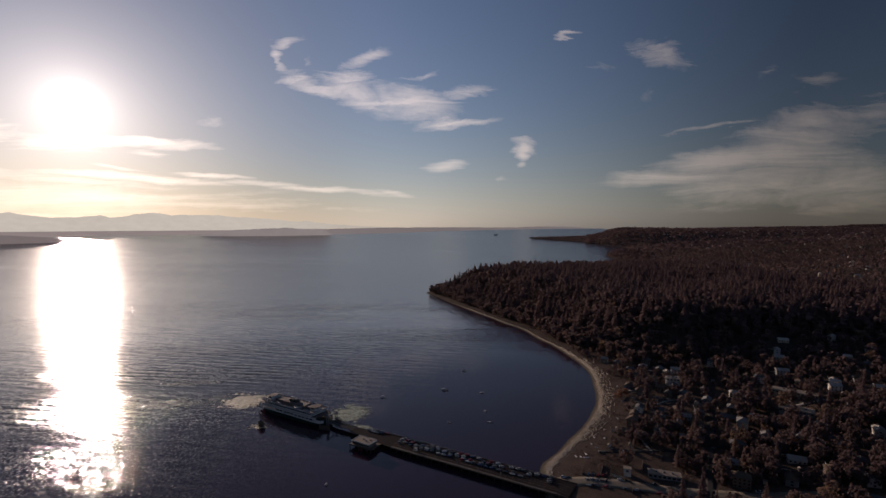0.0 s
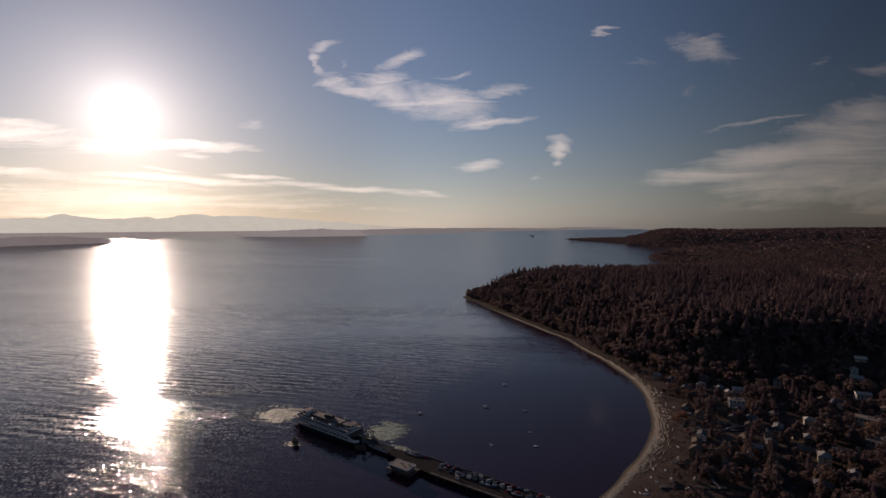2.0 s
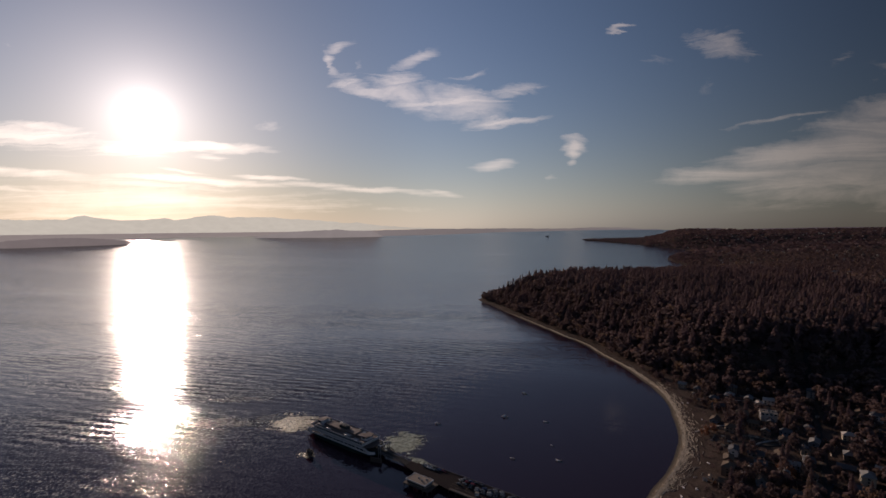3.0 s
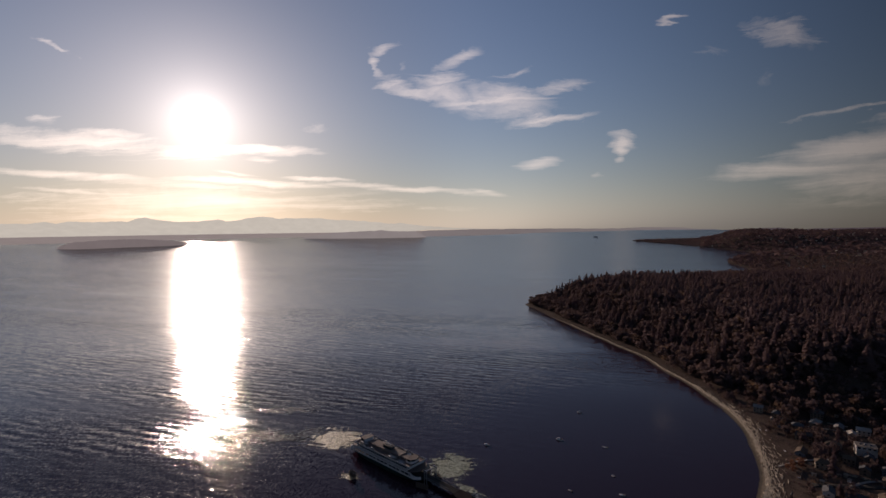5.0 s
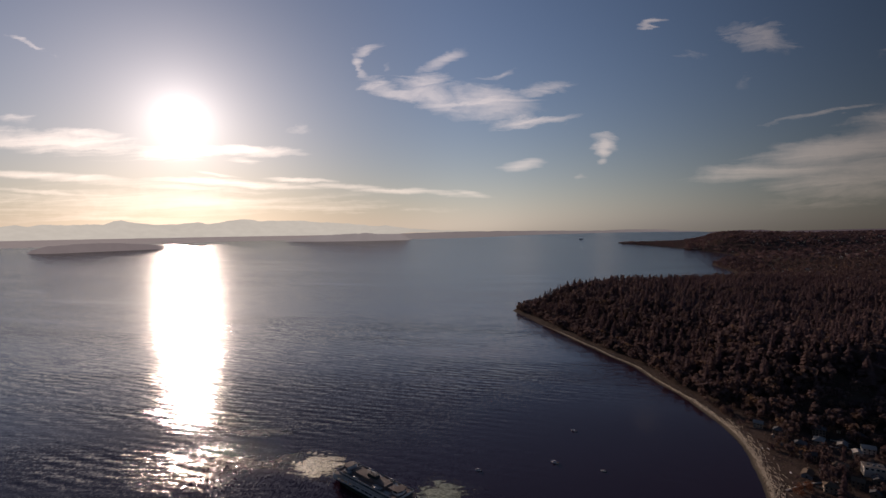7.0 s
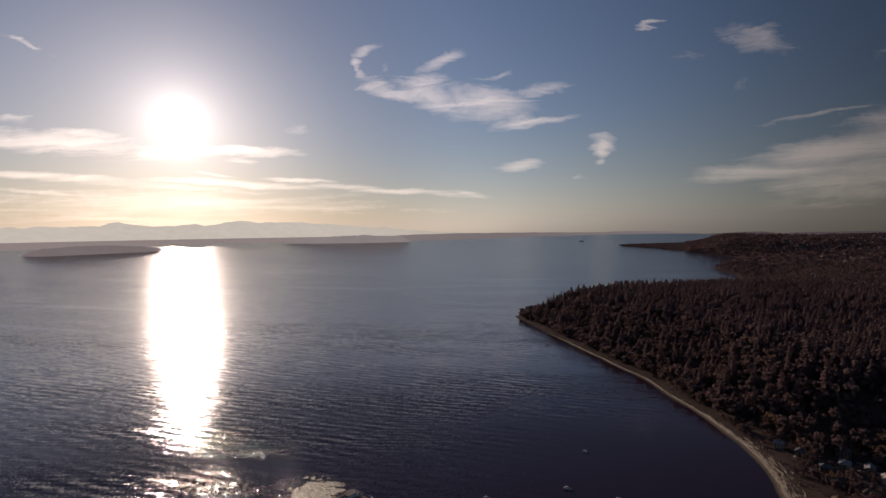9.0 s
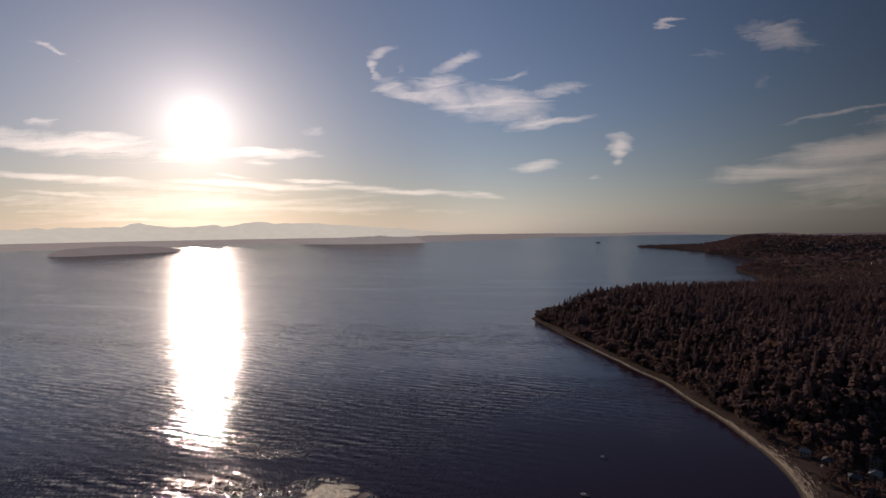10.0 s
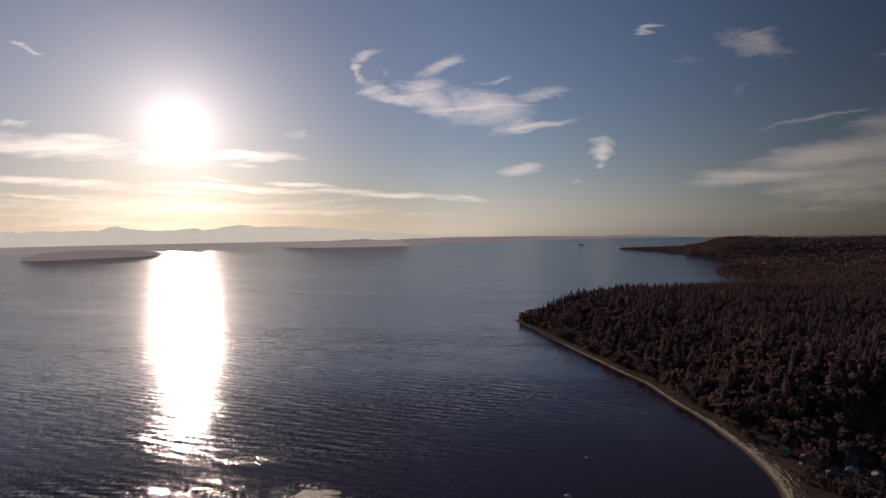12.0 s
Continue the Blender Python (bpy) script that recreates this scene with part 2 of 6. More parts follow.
def make_water():
    m, n = material("sea_water")
    at = n.add("ShaderNodeTexCoord").outputs["Object"]

    def slopes(scale, stretch, turn, detail):
        v = n.mapping(at, rot=(0, 0, radians(turn)), scale=(stretch, 1, 1))
        return n.vec("SUBTRACT", n.noise(v, scale, detail, 0.5).outputs["Color"], (0.5, 0.5, 0.5))

    gust = n.noise(n.mapping(at, rot=(0, 0, radians(12)), scale=(0.35, 1, 1)), 0.006, 4, 0.6).outputs[0]
    drift = n.noise(n.mapping(at, rot=(0, 0, radians(-5)), scale=(0.16, 1, 1)), 0.0035, 4, 0.6, 0.8).outputs[0]
    calm = n.math("MULTIPLY", n.ramp(gust, 0.36, 0.62, 0.82, 1.08), n.ramp(drift, 0.38, 0.6, 0.68, 1.08))
    calm = n.math("MAXIMUM", calm, n.ramp(n.vec("LENGTH", at), 650.0, 1000.0, 0.86, 0.4))
    s = n.vec("ADD", n.scale(slopes(0.36, 1.5, -8, 2), 0.33), n.scale(slopes(1.1, 1.4, 14, 3), 0.24))
    s = n.vec("ADD", s, n.scale(n.vec("ADD", n.scale(slopes(0.14, 0.6, 5, 2), 0.22), n.scale(slopes(0.05, 0.4, -6, 3), 0.13)), n.ramp(n.vec("LENGTH", at), 600.0, 1500.0, 0.3, 1.0)))
    for length, turn, rise, bent in ((14.0, 7, 0.105, 2.8), (8.5, -6, 0.085, 2.6), (20.0, 17, 0.065, 3.8)):
        v = n.mapping(at, rot=(0, 0, radians(turn)))
        w = n.add("ShaderNodeTexWave", {"Vector": v, "Scale": 0.314 / length, "Distortion": bent, "Detail": 2.0, "Detail Scale": 0.35, "Detail Roughness": 0.5})
        w.bands_direction = "Y"
        tall = n.noise(n.mapping(at, rot=(0, 0, radians(turn * 3))), 0.011 + 0.002 * turn / 10, 2, 0.5).outputs[0]
        short = n.noise(n.mapping(at, rot=(0, 0, radians(turn)), scale=(1, 0.5, 1)), 0.07, 2, 0.5).outputs[0]
        k = n.math("MULTIPLY", n.math("SUBTRACT", w.outputs["Fac"], 0.5), n.ramp(tall, 0.38, 0.62, 0.15 * rise, rise))
        k = n.math("MULTIPLY", k, n.ramp(short, 0.36, 0.6, 0.25, 1.15))
        k = n.math("MULTIPLY", k, n.ramp(n.vec("LENGTH", at), 520.0, 900.0, 0.28, 1.0))
        s = n.vec("ADD", s, n.add("ShaderNodeCombineXYZ", (n.math("MULTIPLY", k, -math.sin(radians(turn))), k, 0.0)).outputs[0])
    lee = n.ramp(n.vec("LENGTH", n.vec("SUBTRACT", at, (130.0, 600.0, 0.0))), 120.0, 430.0, 0.15, 1.0)
    lee = n.math("MULTIPLY", lee, n.ramp(n.vec("LENGTH", n.vec("SUBTRACT", at, (-20.0, 395.0, 0.0))), 70.0, 240.0, 0.35, 1.0))
    smooth = n.ramp(n.add("ShaderNodeSeparateXYZ", (at,)).outputs[0], -520.0, -330.0, 0.9, 1.0)
    close = n.math("MULTIPLY", n.ramp(n.vec("LENGTH", at), 620.0, 1050.0, 1.38, 1.0), n.ramp(n.vec("LENGTH", at), 440.0, 660.0, 0.84, 1.0))
    s = n.scale(s, n.math("MULTIPLY", n.math("MULTIPLY", n.math("MULTIPLY", calm, close), lee), smooth))
    slick = n.noise(n.mapping(at, rot=(0, 0, radians(4)), scale=(0.13, 1, 1)), 0.007, 5, 0.6, 0.5).outputs[0]
    reach = n.math("MULTIPLY", n.ramp(n.vec("LENGTH", at), 900.0, 2400.0, 1.0, 0.22), n.ramp(slick, 0.38, 0.62, 0.4, 1.5, smooth=False))
    s = n.vec("MULTIPLY", s, n.add("ShaderNodeCombineXYZ", (n.ramp(n.vec("LENGTH", at), 1000.0, 2800.0, 1.18, 1.85), reach, 0.0)).outputs[0])
    nor = n.vec("NORMALIZE", n.vec("ADD", s, n.vec("ADD", n.scale(n.add("ShaderNodeNewGeometry").outputs["Normal"], 0.5), (0, 0, 0.5))))
    tint = n.mix(gust, rgb(0.027, 0.011, 0.020), rgb(0.035, 0.014, 0.025))
    finish(n, tint, n.math("ADD", 0.075, n.math("MULTIPLY", n.ramp(n.vec("LENGTH", at), 500.0, 1900.0), 0.10)), nor, spec=0.5, IOR=n.math("ADD", 1.333, n.math("MULTIPLY", n.math("MULTIPLY", n.ramp(n.vec("LENGTH", at), 760.0, 2300.0), n.ramp(slick, 0.38, 0.62, 1.6, 0.35, smooth=False)), 3.0)))
    return m


def make_ground():
    """Dry grass, earth and leaf litter, with sand towards the water's edge."""
    m, n = material("ground")
    at = n.add("ShaderNodeTexCoord").outputs["Object"]
    z = n.add("ShaderNodeSeparateXYZ", (at,)).outputs[2]
    a = n.noise(at, 0.05, 5, 0.6).outputs[0]
    b = n.noise(at, 0.6, 4, 0.7).outputs[0]
    grass = n.mix(n.ramp(a, 0.35, 0.65), rgb(0.085, 0.060, 0.050), rgb(0.050, 0.037, 0.032))
    grass = n.mix(n.ramp(b, 0.4, 0.75), grass, rgb(0.13, 0.092, 0.07))
    sand = n.mix(n.ramp(b, 0.3, 0.7), rgb(0.17, 0.135, 0.10), rgb(0.25, 0.205, 0.15))
    edge = n.math("ADD", z, n.math("MULTIPLY", n.math("SUBTRACT", b, 0.5), 1.2))
    wet = n.mix(n.ramp(edge, 0.1, 0.7), rgb(0.09, 0.075, 0.06), sand)
    c = n.mix(n.ramp(edge, 0.9, 1.6), wet, grass)
    nor = n.add("ShaderNodeBump", {"Strength": 0.7, "Distance": 0.4, "Height": b}).outputs[0]
    finish(n, c, 0.95, nor, spec=0.05)
    return m


def make_leaves(name, dark, light, autumn, sheen):
    m, n = material(name)
    tone = n.add("ShaderNodeAttribute", attribute_name="tone").outputs["Fac"]
    own = n.add("ShaderNodeObjectInfo").outputs["Random"]
    island = n.add("ShaderNodeNewGeometry").outputs["Random Per Island"]
    t = n.math("FRACT", n.math("ADD", tone, own))
    c = n.mix(t, rgb(*dark), rgb(*light))
    c = n.mix(n.ramp(t, 0.86, 1.0), c, rgb(*autumn))
    c = n.scale(c, n.ramp(island, 0, 1, 0.9, 1.1, smooth=False))
    # sprays of small leaves face every way: the flat clumps are shaded softly
    nor = n.vec("NORMALIZE", n.vec("ADD", n.scale(n.add("ShaderNodeNewGeometry").outputs["Normal"], 0.4), (0, 0, 0.6)))
    d = n.add("ShaderNodeBsdfPrincipled", {"Base Color": c, "Roughness": 0.8, "Specular IOR Level": 0.2, "Sheen Weight": sheen, "Sheen Roughness": 0.5,
                                           "Sheen Tint": rgb(0.9, 0.58, 0.58), "Normal": nor})
    tr = n.add("ShaderNodeBsdfTranslucent", {"Color": c})
    mixed = n.add("ShaderNodeMixShader", (0.45, d.outputs[0], tr.outputs[0]))
    n.add("ShaderNodeOutputMaterial", (mixed.outputs[0],))
    return m


def make_haze_glow(name, color, strength, sideways=1.0):
    """Far land and mountains with the light of miles of haze put into a glowing colour; sideways: how much dimmer that
    haze is away from the sun.
    """
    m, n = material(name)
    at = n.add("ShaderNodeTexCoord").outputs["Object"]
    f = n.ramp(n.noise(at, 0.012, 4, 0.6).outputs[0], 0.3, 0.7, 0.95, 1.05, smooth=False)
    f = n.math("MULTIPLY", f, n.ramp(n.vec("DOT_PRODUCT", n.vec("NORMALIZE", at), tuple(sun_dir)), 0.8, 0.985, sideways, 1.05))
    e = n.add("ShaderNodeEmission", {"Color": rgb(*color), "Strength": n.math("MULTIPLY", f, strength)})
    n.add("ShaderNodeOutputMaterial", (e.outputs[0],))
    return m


WATER = make_water()
GROUND = make_ground()
CONIFER = make_leaves("conifer_needles", (0.090, 0.055, 0.060), (0.122, 0.077, 0.077), (0.15, 0.095, 0.075), 0.25)
BROADLEAF = make_leaves("broad_leaves", (0.102, 0.066, 0.064), (0.145, 0.095, 0.082), (0.19, 0.118, 0.075), 0.3)
RUSSET = make_leaves("russet_leaves", (0.20, 0.085, 0.045), (0.27, 0.12, 0.06), (0.30, 0.15, 0.06), 0.4)
BARK = plain("bark", (0.09, 0.065, 0.045), 0.9, grain=3.0)

# ------------------------------------------------------------------ plan of the land
K = 1.26                               # the plan of the land is in units of K metres
CX, CY, EYE = -25.0, 88.0, 249.5       # middle of the flight
REACH = np.linspace(0, 4850, 400)      # beyond 1.2 km the plan is drawn together, to end within sight
RISE = 213.5 * (np.maximum(REACH - 1200, 0) / 3650) ** 1.6
TRUE = REACH / (1 - RISE / EYE)


def drawn(x, y, z):
    """Far land and sea are brought nearer along the line of sight, so that they keep their place in the view."""
    x, y, z = np.asarray(x, float), np.asarray(y, float), np.asarray(z, float)
    d = np.hypot(x - CX, y - CY)
    k = np.where(d > 1200, np.interp(d, TRUE, REACH) / np.maximum(d, 1.0), 1.0)
    return CX + (x - CX) * k, CY + (y - CY) * k, EYE - (EYE - z) * k


COVE_SHORE = [(-900, -1500), (-400, -900), (-200, -450), (-50, -120), (15, 80), (42, 200), (58, 270), (66, 310), (71, 352),
         (82, 371), (99, 393), (123, 429), (139, 456), (153, 489), (164, 527), (173, 572), (176, 617), (170, 672),
         (162, 720), (147, 775), (134, 840), (110, 892), (93, 940), (74, 985), (33, 1095), (10, 1150), (-8, 1207),
         (-31, 1265), (-43, 1296), (-44, 1315)]
BAY_SHORE = [(-28, 1345), (15, 1400), (90, 1500), (190, 1640), (330, 1800),
         (500, 1930), (670, 2035), (795, 2140), (845, 2280), (885, 2430), (910, 2630), (945, 2810), (1020, 2960),
         (1110, 3110), (1200, 3290), (1330, 3530), (1400, 3750), (1405, 4100), (1355, 4480), (1320, 4900), (1250, 5300), (1150, 5850), (1110, 6150),
         (1180, 6420), (1600, 6700), (2400, 7300), (4000, 8200), (9000, 9000), (9000, -1500)]
SHORE = COVE_SHORE + BAY_SHORE


def smooth_line(pts, steps=4):
    """A soft curve through the points."""
    p = np.array(pts, float)
    out = []
    for i in range(len(p) - 1):
        a, b, c, d = p[max(i - 1, 0)], p[i], p[i + 1], p[min(i + 2, len(p) - 1)]
        for j in range(steps):
            t = j / steps
            out.append(0.5 * (2 * b + (c - a) * t + (2 * a - 5 * b + 4 * c - d) * t * t + (3 * b - a - 3 * c + d) * t ** 3))
    return out + [p[-1]]


SH = np.array(smooth_line(SHORE[:-2]) + SHORE[-2:], float)
SH_NEXT = np.roll(SH, -1, 0)


def inland(x, y):
    """Distance from the water's edge, in metres; above nought on land."""
    if np.size(x) < 50:
        x1, y1 = np.asarray(x, float).reshape(-1, 1), np.asarray(y, float).reshape(-1, 1)
        ax, ay, bx, by = SH[:, 0], SH[:, 1], SH_NEXT[:, 0], SH_NEXT[:, 1]
        dx, dy = bx - ax, by - ay
        k = np.clip(((x1 - ax) * dx + (y1 - ay) * dy) / (dx * dx + dy * dy), 0, 1)
        best = np.hypot(x1 - ax - k * dx, y1 - ay - k * dy).min(1)
        cross = ((ay > y1) != (by > y1)) & (x1 < dx * (y1 - ay) / np.where(dy == 0, 1, dy) + ax)
        return np.where(cross.sum(1) % 2 == 1, best, -best).reshape(np.shape(x))
    best = np.full(x.shape, 1e9)
    inside = np.zeros(x.shape, bool)
    for (ax, ay), (bx, by) in zip(SH, SH_NEXT):
        dx, dy = bx - ax, by - ay
        k = np.clip(((x - ax) * dx + (y - ay) * dy) / (dx * dx + dy * dy), 0, 1)
        best = np.minimum(best, np.hypot(x - ax - k * dx, y - ay - k * dy))
        if ay != by:
            inside ^= ((ay > y) != (by > y)) & (x < (bx - ax) * (y - ay) / (by - ay) + ax)
    return np.where(inside, best, -best)


def sstep(a, b, x):
    k = np.clip((x - a) / (b - a), 0, 1)
    return k * k * (3 - 2 * k)


def wobble(x, y, size, seed):
    """Smooth noise from -1 to 1."""
    rng = np.random.RandomState(seed)
    out = 0
    for _ in range(5):
        a, p, q = rng.rand(3) * 6.283
        s = size * (0.6 + rng.rand())
        out = out + np.sin((x * np.cos(a) + y * np.sin(a)) / s * 6.283 + p + 0.7 * np.sin(y / s * 3 + q))
    return out / 3.2


def height(x, y):
    x, y = np.asarray(x, float), np.asarray(y, float)
    d = inland(x, y) + 0.8 * wobble(x, y, 45, 3)
    beach = np.where(d < 0, np.maximum(d * 0.12, -4), np.minimum(d * 0.17, 2.2) + sstep(12, 34, d) * 1.6)
    park = sstep(610, 740, y + 0.25 * (x - 200)) * (1 - sstep(1750, 2100, y))
    plateau = (47 - 17 * sstep(1280, 1620, y)) * sstep(24, 145, d) + 4 * wobble(x, y, 240, 5) * sstep(60, 200, d)
    hill = sstep(60, 420, d) * 32 + sstep(380, 1500, d) * 55 + sstep(1200, 3500, d) * 40
    hill = hill + (7 * wobble(x, y, 330, 8) + 10 * wobble(x, y, 1100, 9)) * sstep(150, 900, d)
    hill = hill + 9 * np.exp(-((x - 1090) ** 2 + (y - 2840) ** 2) / 2 / 120.0 ** 2) * sstep(0, 40, d)
    head = 1 - sstep(4300, 4700, y) * (1 - sstep(0.275, 0.37, x / np.maximum(y, 1.0)))
    hill = hill + 56 * sstep(20, 240, d) * sstep(3300, 4300, y) * head * (1 - sstep(1900, 3000, x))
    hill = hill * head
    back = sstep(350, 900, d)
    up = plateau * (1 - back) + np.maximum(plateau, hill) * back
    return beach + np.where(d > 0, park * up + (1 - park) * hill, 0)


def mesh_object(name, verts, faces, mat, smooth=False, tone=None):
    """One mesh from arrays of points and of triangles or quads."""
    me = bpy.data.meshes.new(name)
    k = faces.shape[1]
    me.vertices.add(len(verts))
    me.vertices.foreach_set("co", np.ascontiguousarray(verts, np.float32).ravel())
    me.loops.add(faces.size)
    me.loops.foreach_set("vertex_index", np.ascontiguousarray(faces, np.int32).ravel())
    me.polygons.add(len(faces))
    me.polygons.foreach_set("loop_start", np.arange(len(faces), dtype=np.int32) * k)
    me.polygons.foreach_set("use_smooth", np.full(len(faces), smooth))
    me.update(calc_edges=True)
    if tone is not None:
        me.attributes.new("tone", "FLOAT", "POINT").data.foreach_set("value", np.ascontiguousarray(tone, np.float32))
    me.materials.append(mat)
    return new(name, me)


def grid_faces(nx, ny):
    i = np.arange((nx - 1) * (ny - 1))
    a = i // (nx - 1) * nx + i % (nx - 1)
    return np.stack([a, a + 1, a + nx + 1, a + nx], 1)


def make_land():
    xs = np.concatenate([np.arange(-120, 560, 5.0), np.arange(560, 1400, 14.0), np.arange(1400, 9001, 110.0)])
    xs = np.concatenate([np.arange(-900, -120, 40.0), xs])
    ys = np.concatenate([np.arange(-1500, 180, 40.0), np.arange(180, 1460, 5.0), np.arange(1460, 2500, 16.0),
                         np.arange(2500, 9001, 70.0)])
    gx, gy = np.meshgrid(xs, ys)
    gz = height(gx, gy)
    keep = (gz > -3.9)
    x, y, z = drawn(gx.ravel() * K, gy.ravel() * K, gz.ravel() * K)
    f = grid_faces(len(xs), len(ys))
    f = f[keep.ravel()[f].any(1)]
    used, f = np.unique(f, return_inverse=True)
    f = f.reshape(-1, 4)
    ob = mesh_object("ground", np.stack([x, y, z], 1)[used], f, GROUND, True)
    tagged(ob, "wooded hills and sandy beach of dry grass and earth", "ground", kind="structure")


# foot of the far shores: azimuth and elevation in degrees, where the sea ends
FAR_FOOT = [(-75, -1.27), (-53, -1.27), (-49, -1.28), (-40, -1.2), (-32.5, -1.14), (-27, -1.12), (-12.7, -1.24), (-6.7, -1.18), (-1.5, -1.02),
            (-0.2, -0.92), (6, -0.82), (9, -0.74), (14, -0.68), (18.5, -0.68), (20, -0.85), (75, -0.85)]


def sea_rim(az):
    foot = np.interp(az, [p[0] for p in FAR_FOOT], [p[1] for p in FAR_FOOT])
    shore = np.interp(EYE / np.tan(np.radians(-foot)), TRUE, REACH)
    return np.where((az > -75.5) & (az < 75), np.minimum(shore + 12, 4848), 4848)


def make_sea():
    n = 1080
    a = np.arange(n) / n * 2 * math.pi
    rim = sea_rim((np.degrees(a) + 180) % 360 - 180)
    near, far = np.concatenate([[0], np.geomspace(60, 1200, 24)]), np.linspace(0.01, 1, 90)
    rs = np.concatenate([np.repeat(near[:, None], n, 1), 1200 + far[:, None] * (rim - 1200)])
    rs = np.interp(rs, REACH, TRUE)
    x = CX + rs * np.sin(a)
    y = CY + rs * np.cos(a)
    x, y, z = drawn(x.ravel(), y.ravel(), np.zeros(x.size))
    i, j = np.meshgrid(np.arange(len(rs) - 1), np.arange(n), indexing="ij")
    i, j = i.ravel(), j.ravel()
    f = np.stack([i * n + j, i * n + (j + 1) % n, (i + 1) * n + (j + 1) % n, (i + 1) * n + j], 1)
    ob = mesh_object("water", np.stack([x, y, z], 1), f[:, ::-1], WATER, True)
    tagged(ob, "dark rippled sea with bright sun glitter", "sea", kind="structure")


make_land()
make_sea()


def ridge(name, label, top, base, dist, mat):
    """A range of far hills: outline of azimuth and elevation in degrees, as a solid slope."""
    rng = np.random.RandomState(len(top))
    az = np.linspace(top[0][0], top[-1][0], 640)
    el = np.interp(az, [p[0] for p in top], [p[1] for p in top])
    rough = sum(np.interp(az, np.linspace(az[0], az[-1], k), rng.rand(k) - 0.5) * w for k, w in ((24, 0.06), (60, 0.06), (170, 0.05), (420, 0.03)))
    el = el + rough * min(1.0, max(el.max() - base, 0.3)) * (1.3 if "mountain" in name else 0.9)
    lo = np.interp(az, [p[0] for p in top], [base if len(p) < 3 else p[2] for p in top])
    el = np.maximum(el, lo + 0.01)
    rows = []
    shore = np.interp(EYE / np.tan(np.radians(np.maximum(-lo, 0.43))), TRUE, REACH)
    shore = np.minimum(shore, 4820)
    crest = np.maximum(shore + 40, dist)
    for e, d in ((lo, shore), (lo * 0.45 + el * 0.55, shore * 0.45 + crest * 0.55), (el, crest), (lo, crest + 12)):
        rows.append(np.stack([CX + d * np.sin(np.radians(az)), CY + d * np.cos(np.radians(az)),
                              EYE + d * np.tan(np.radians(e))], 1))
    ob = mesh_object(name, np.concatenate(rows), grid_faces(640, 4), mat, True)
    tagged(ob, label, "mountains" if "mountain" in name else "far shore", kind="structure")


# the far ranges and shores glow: their sunlit haze is painted as emission
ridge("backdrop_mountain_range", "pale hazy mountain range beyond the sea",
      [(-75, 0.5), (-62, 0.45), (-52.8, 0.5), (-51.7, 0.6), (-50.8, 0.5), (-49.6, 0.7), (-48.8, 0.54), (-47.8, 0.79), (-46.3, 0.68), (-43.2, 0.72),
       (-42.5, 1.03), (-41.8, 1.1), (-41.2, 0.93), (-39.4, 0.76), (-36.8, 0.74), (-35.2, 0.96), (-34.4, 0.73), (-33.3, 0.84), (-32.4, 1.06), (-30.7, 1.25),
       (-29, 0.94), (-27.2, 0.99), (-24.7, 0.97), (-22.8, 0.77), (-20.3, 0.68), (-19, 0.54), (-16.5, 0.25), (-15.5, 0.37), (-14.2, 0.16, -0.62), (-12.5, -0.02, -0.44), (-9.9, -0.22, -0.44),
       (-6, -0.4, -0.44), (-4, -0.43, -0.44)], -0.64, 4965, make_haze_glow("mountain_haze_glow", (0.78, 0.79, 0.67), 0.62, 0.78))
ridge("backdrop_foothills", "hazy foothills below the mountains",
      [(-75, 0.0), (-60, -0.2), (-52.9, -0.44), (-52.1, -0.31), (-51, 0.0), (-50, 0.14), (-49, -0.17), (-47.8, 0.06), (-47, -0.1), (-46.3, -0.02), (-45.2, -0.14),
       (-43.4, -0.32), (-41.9, -0.4), (-40, -0.54), (-36, -0.6)], -0.64, 4945, make_haze_glow("foothill_haze_glow", (0.74, 0.73, 0.63), 0.50, 0.8))
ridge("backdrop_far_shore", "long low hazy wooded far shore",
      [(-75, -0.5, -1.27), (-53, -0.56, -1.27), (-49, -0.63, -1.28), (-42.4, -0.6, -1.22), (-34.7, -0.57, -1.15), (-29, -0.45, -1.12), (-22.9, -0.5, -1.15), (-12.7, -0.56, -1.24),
       (-10, -0.55, -1.2), (-8, -0.8, -1.18)], -0.9, 4900, make_haze_glow("far_shore_haze_glow", (0.60, 0.555, 0.52), 0.38, 0.75))
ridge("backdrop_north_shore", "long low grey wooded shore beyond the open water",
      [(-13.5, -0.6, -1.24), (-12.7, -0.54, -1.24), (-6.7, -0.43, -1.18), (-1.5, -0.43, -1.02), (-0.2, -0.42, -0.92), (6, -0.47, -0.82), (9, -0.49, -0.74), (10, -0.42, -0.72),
       (12.3, -0.38, -0.7), (15.5, -0.42, -0.67), (16.6, -0.55, -0.66), (18.5, -0.6, -0.66)], -0.9, 4890, make_haze_glow("north_shore_haze_glow", (0.46, 0.44, 0.43), 0.42, 0.85))
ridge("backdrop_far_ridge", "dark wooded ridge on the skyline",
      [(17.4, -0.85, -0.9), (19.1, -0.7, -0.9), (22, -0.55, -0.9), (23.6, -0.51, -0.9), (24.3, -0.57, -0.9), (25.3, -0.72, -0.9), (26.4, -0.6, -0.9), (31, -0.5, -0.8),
       (36, -0.46, -0.8), (43, -0.55, -0.8), (60, -0.5, -0.8)], -0.8, 4880, make_haze_glow("ridge_haze_glow", (0.40, 0.34, 0.38), 0.16))
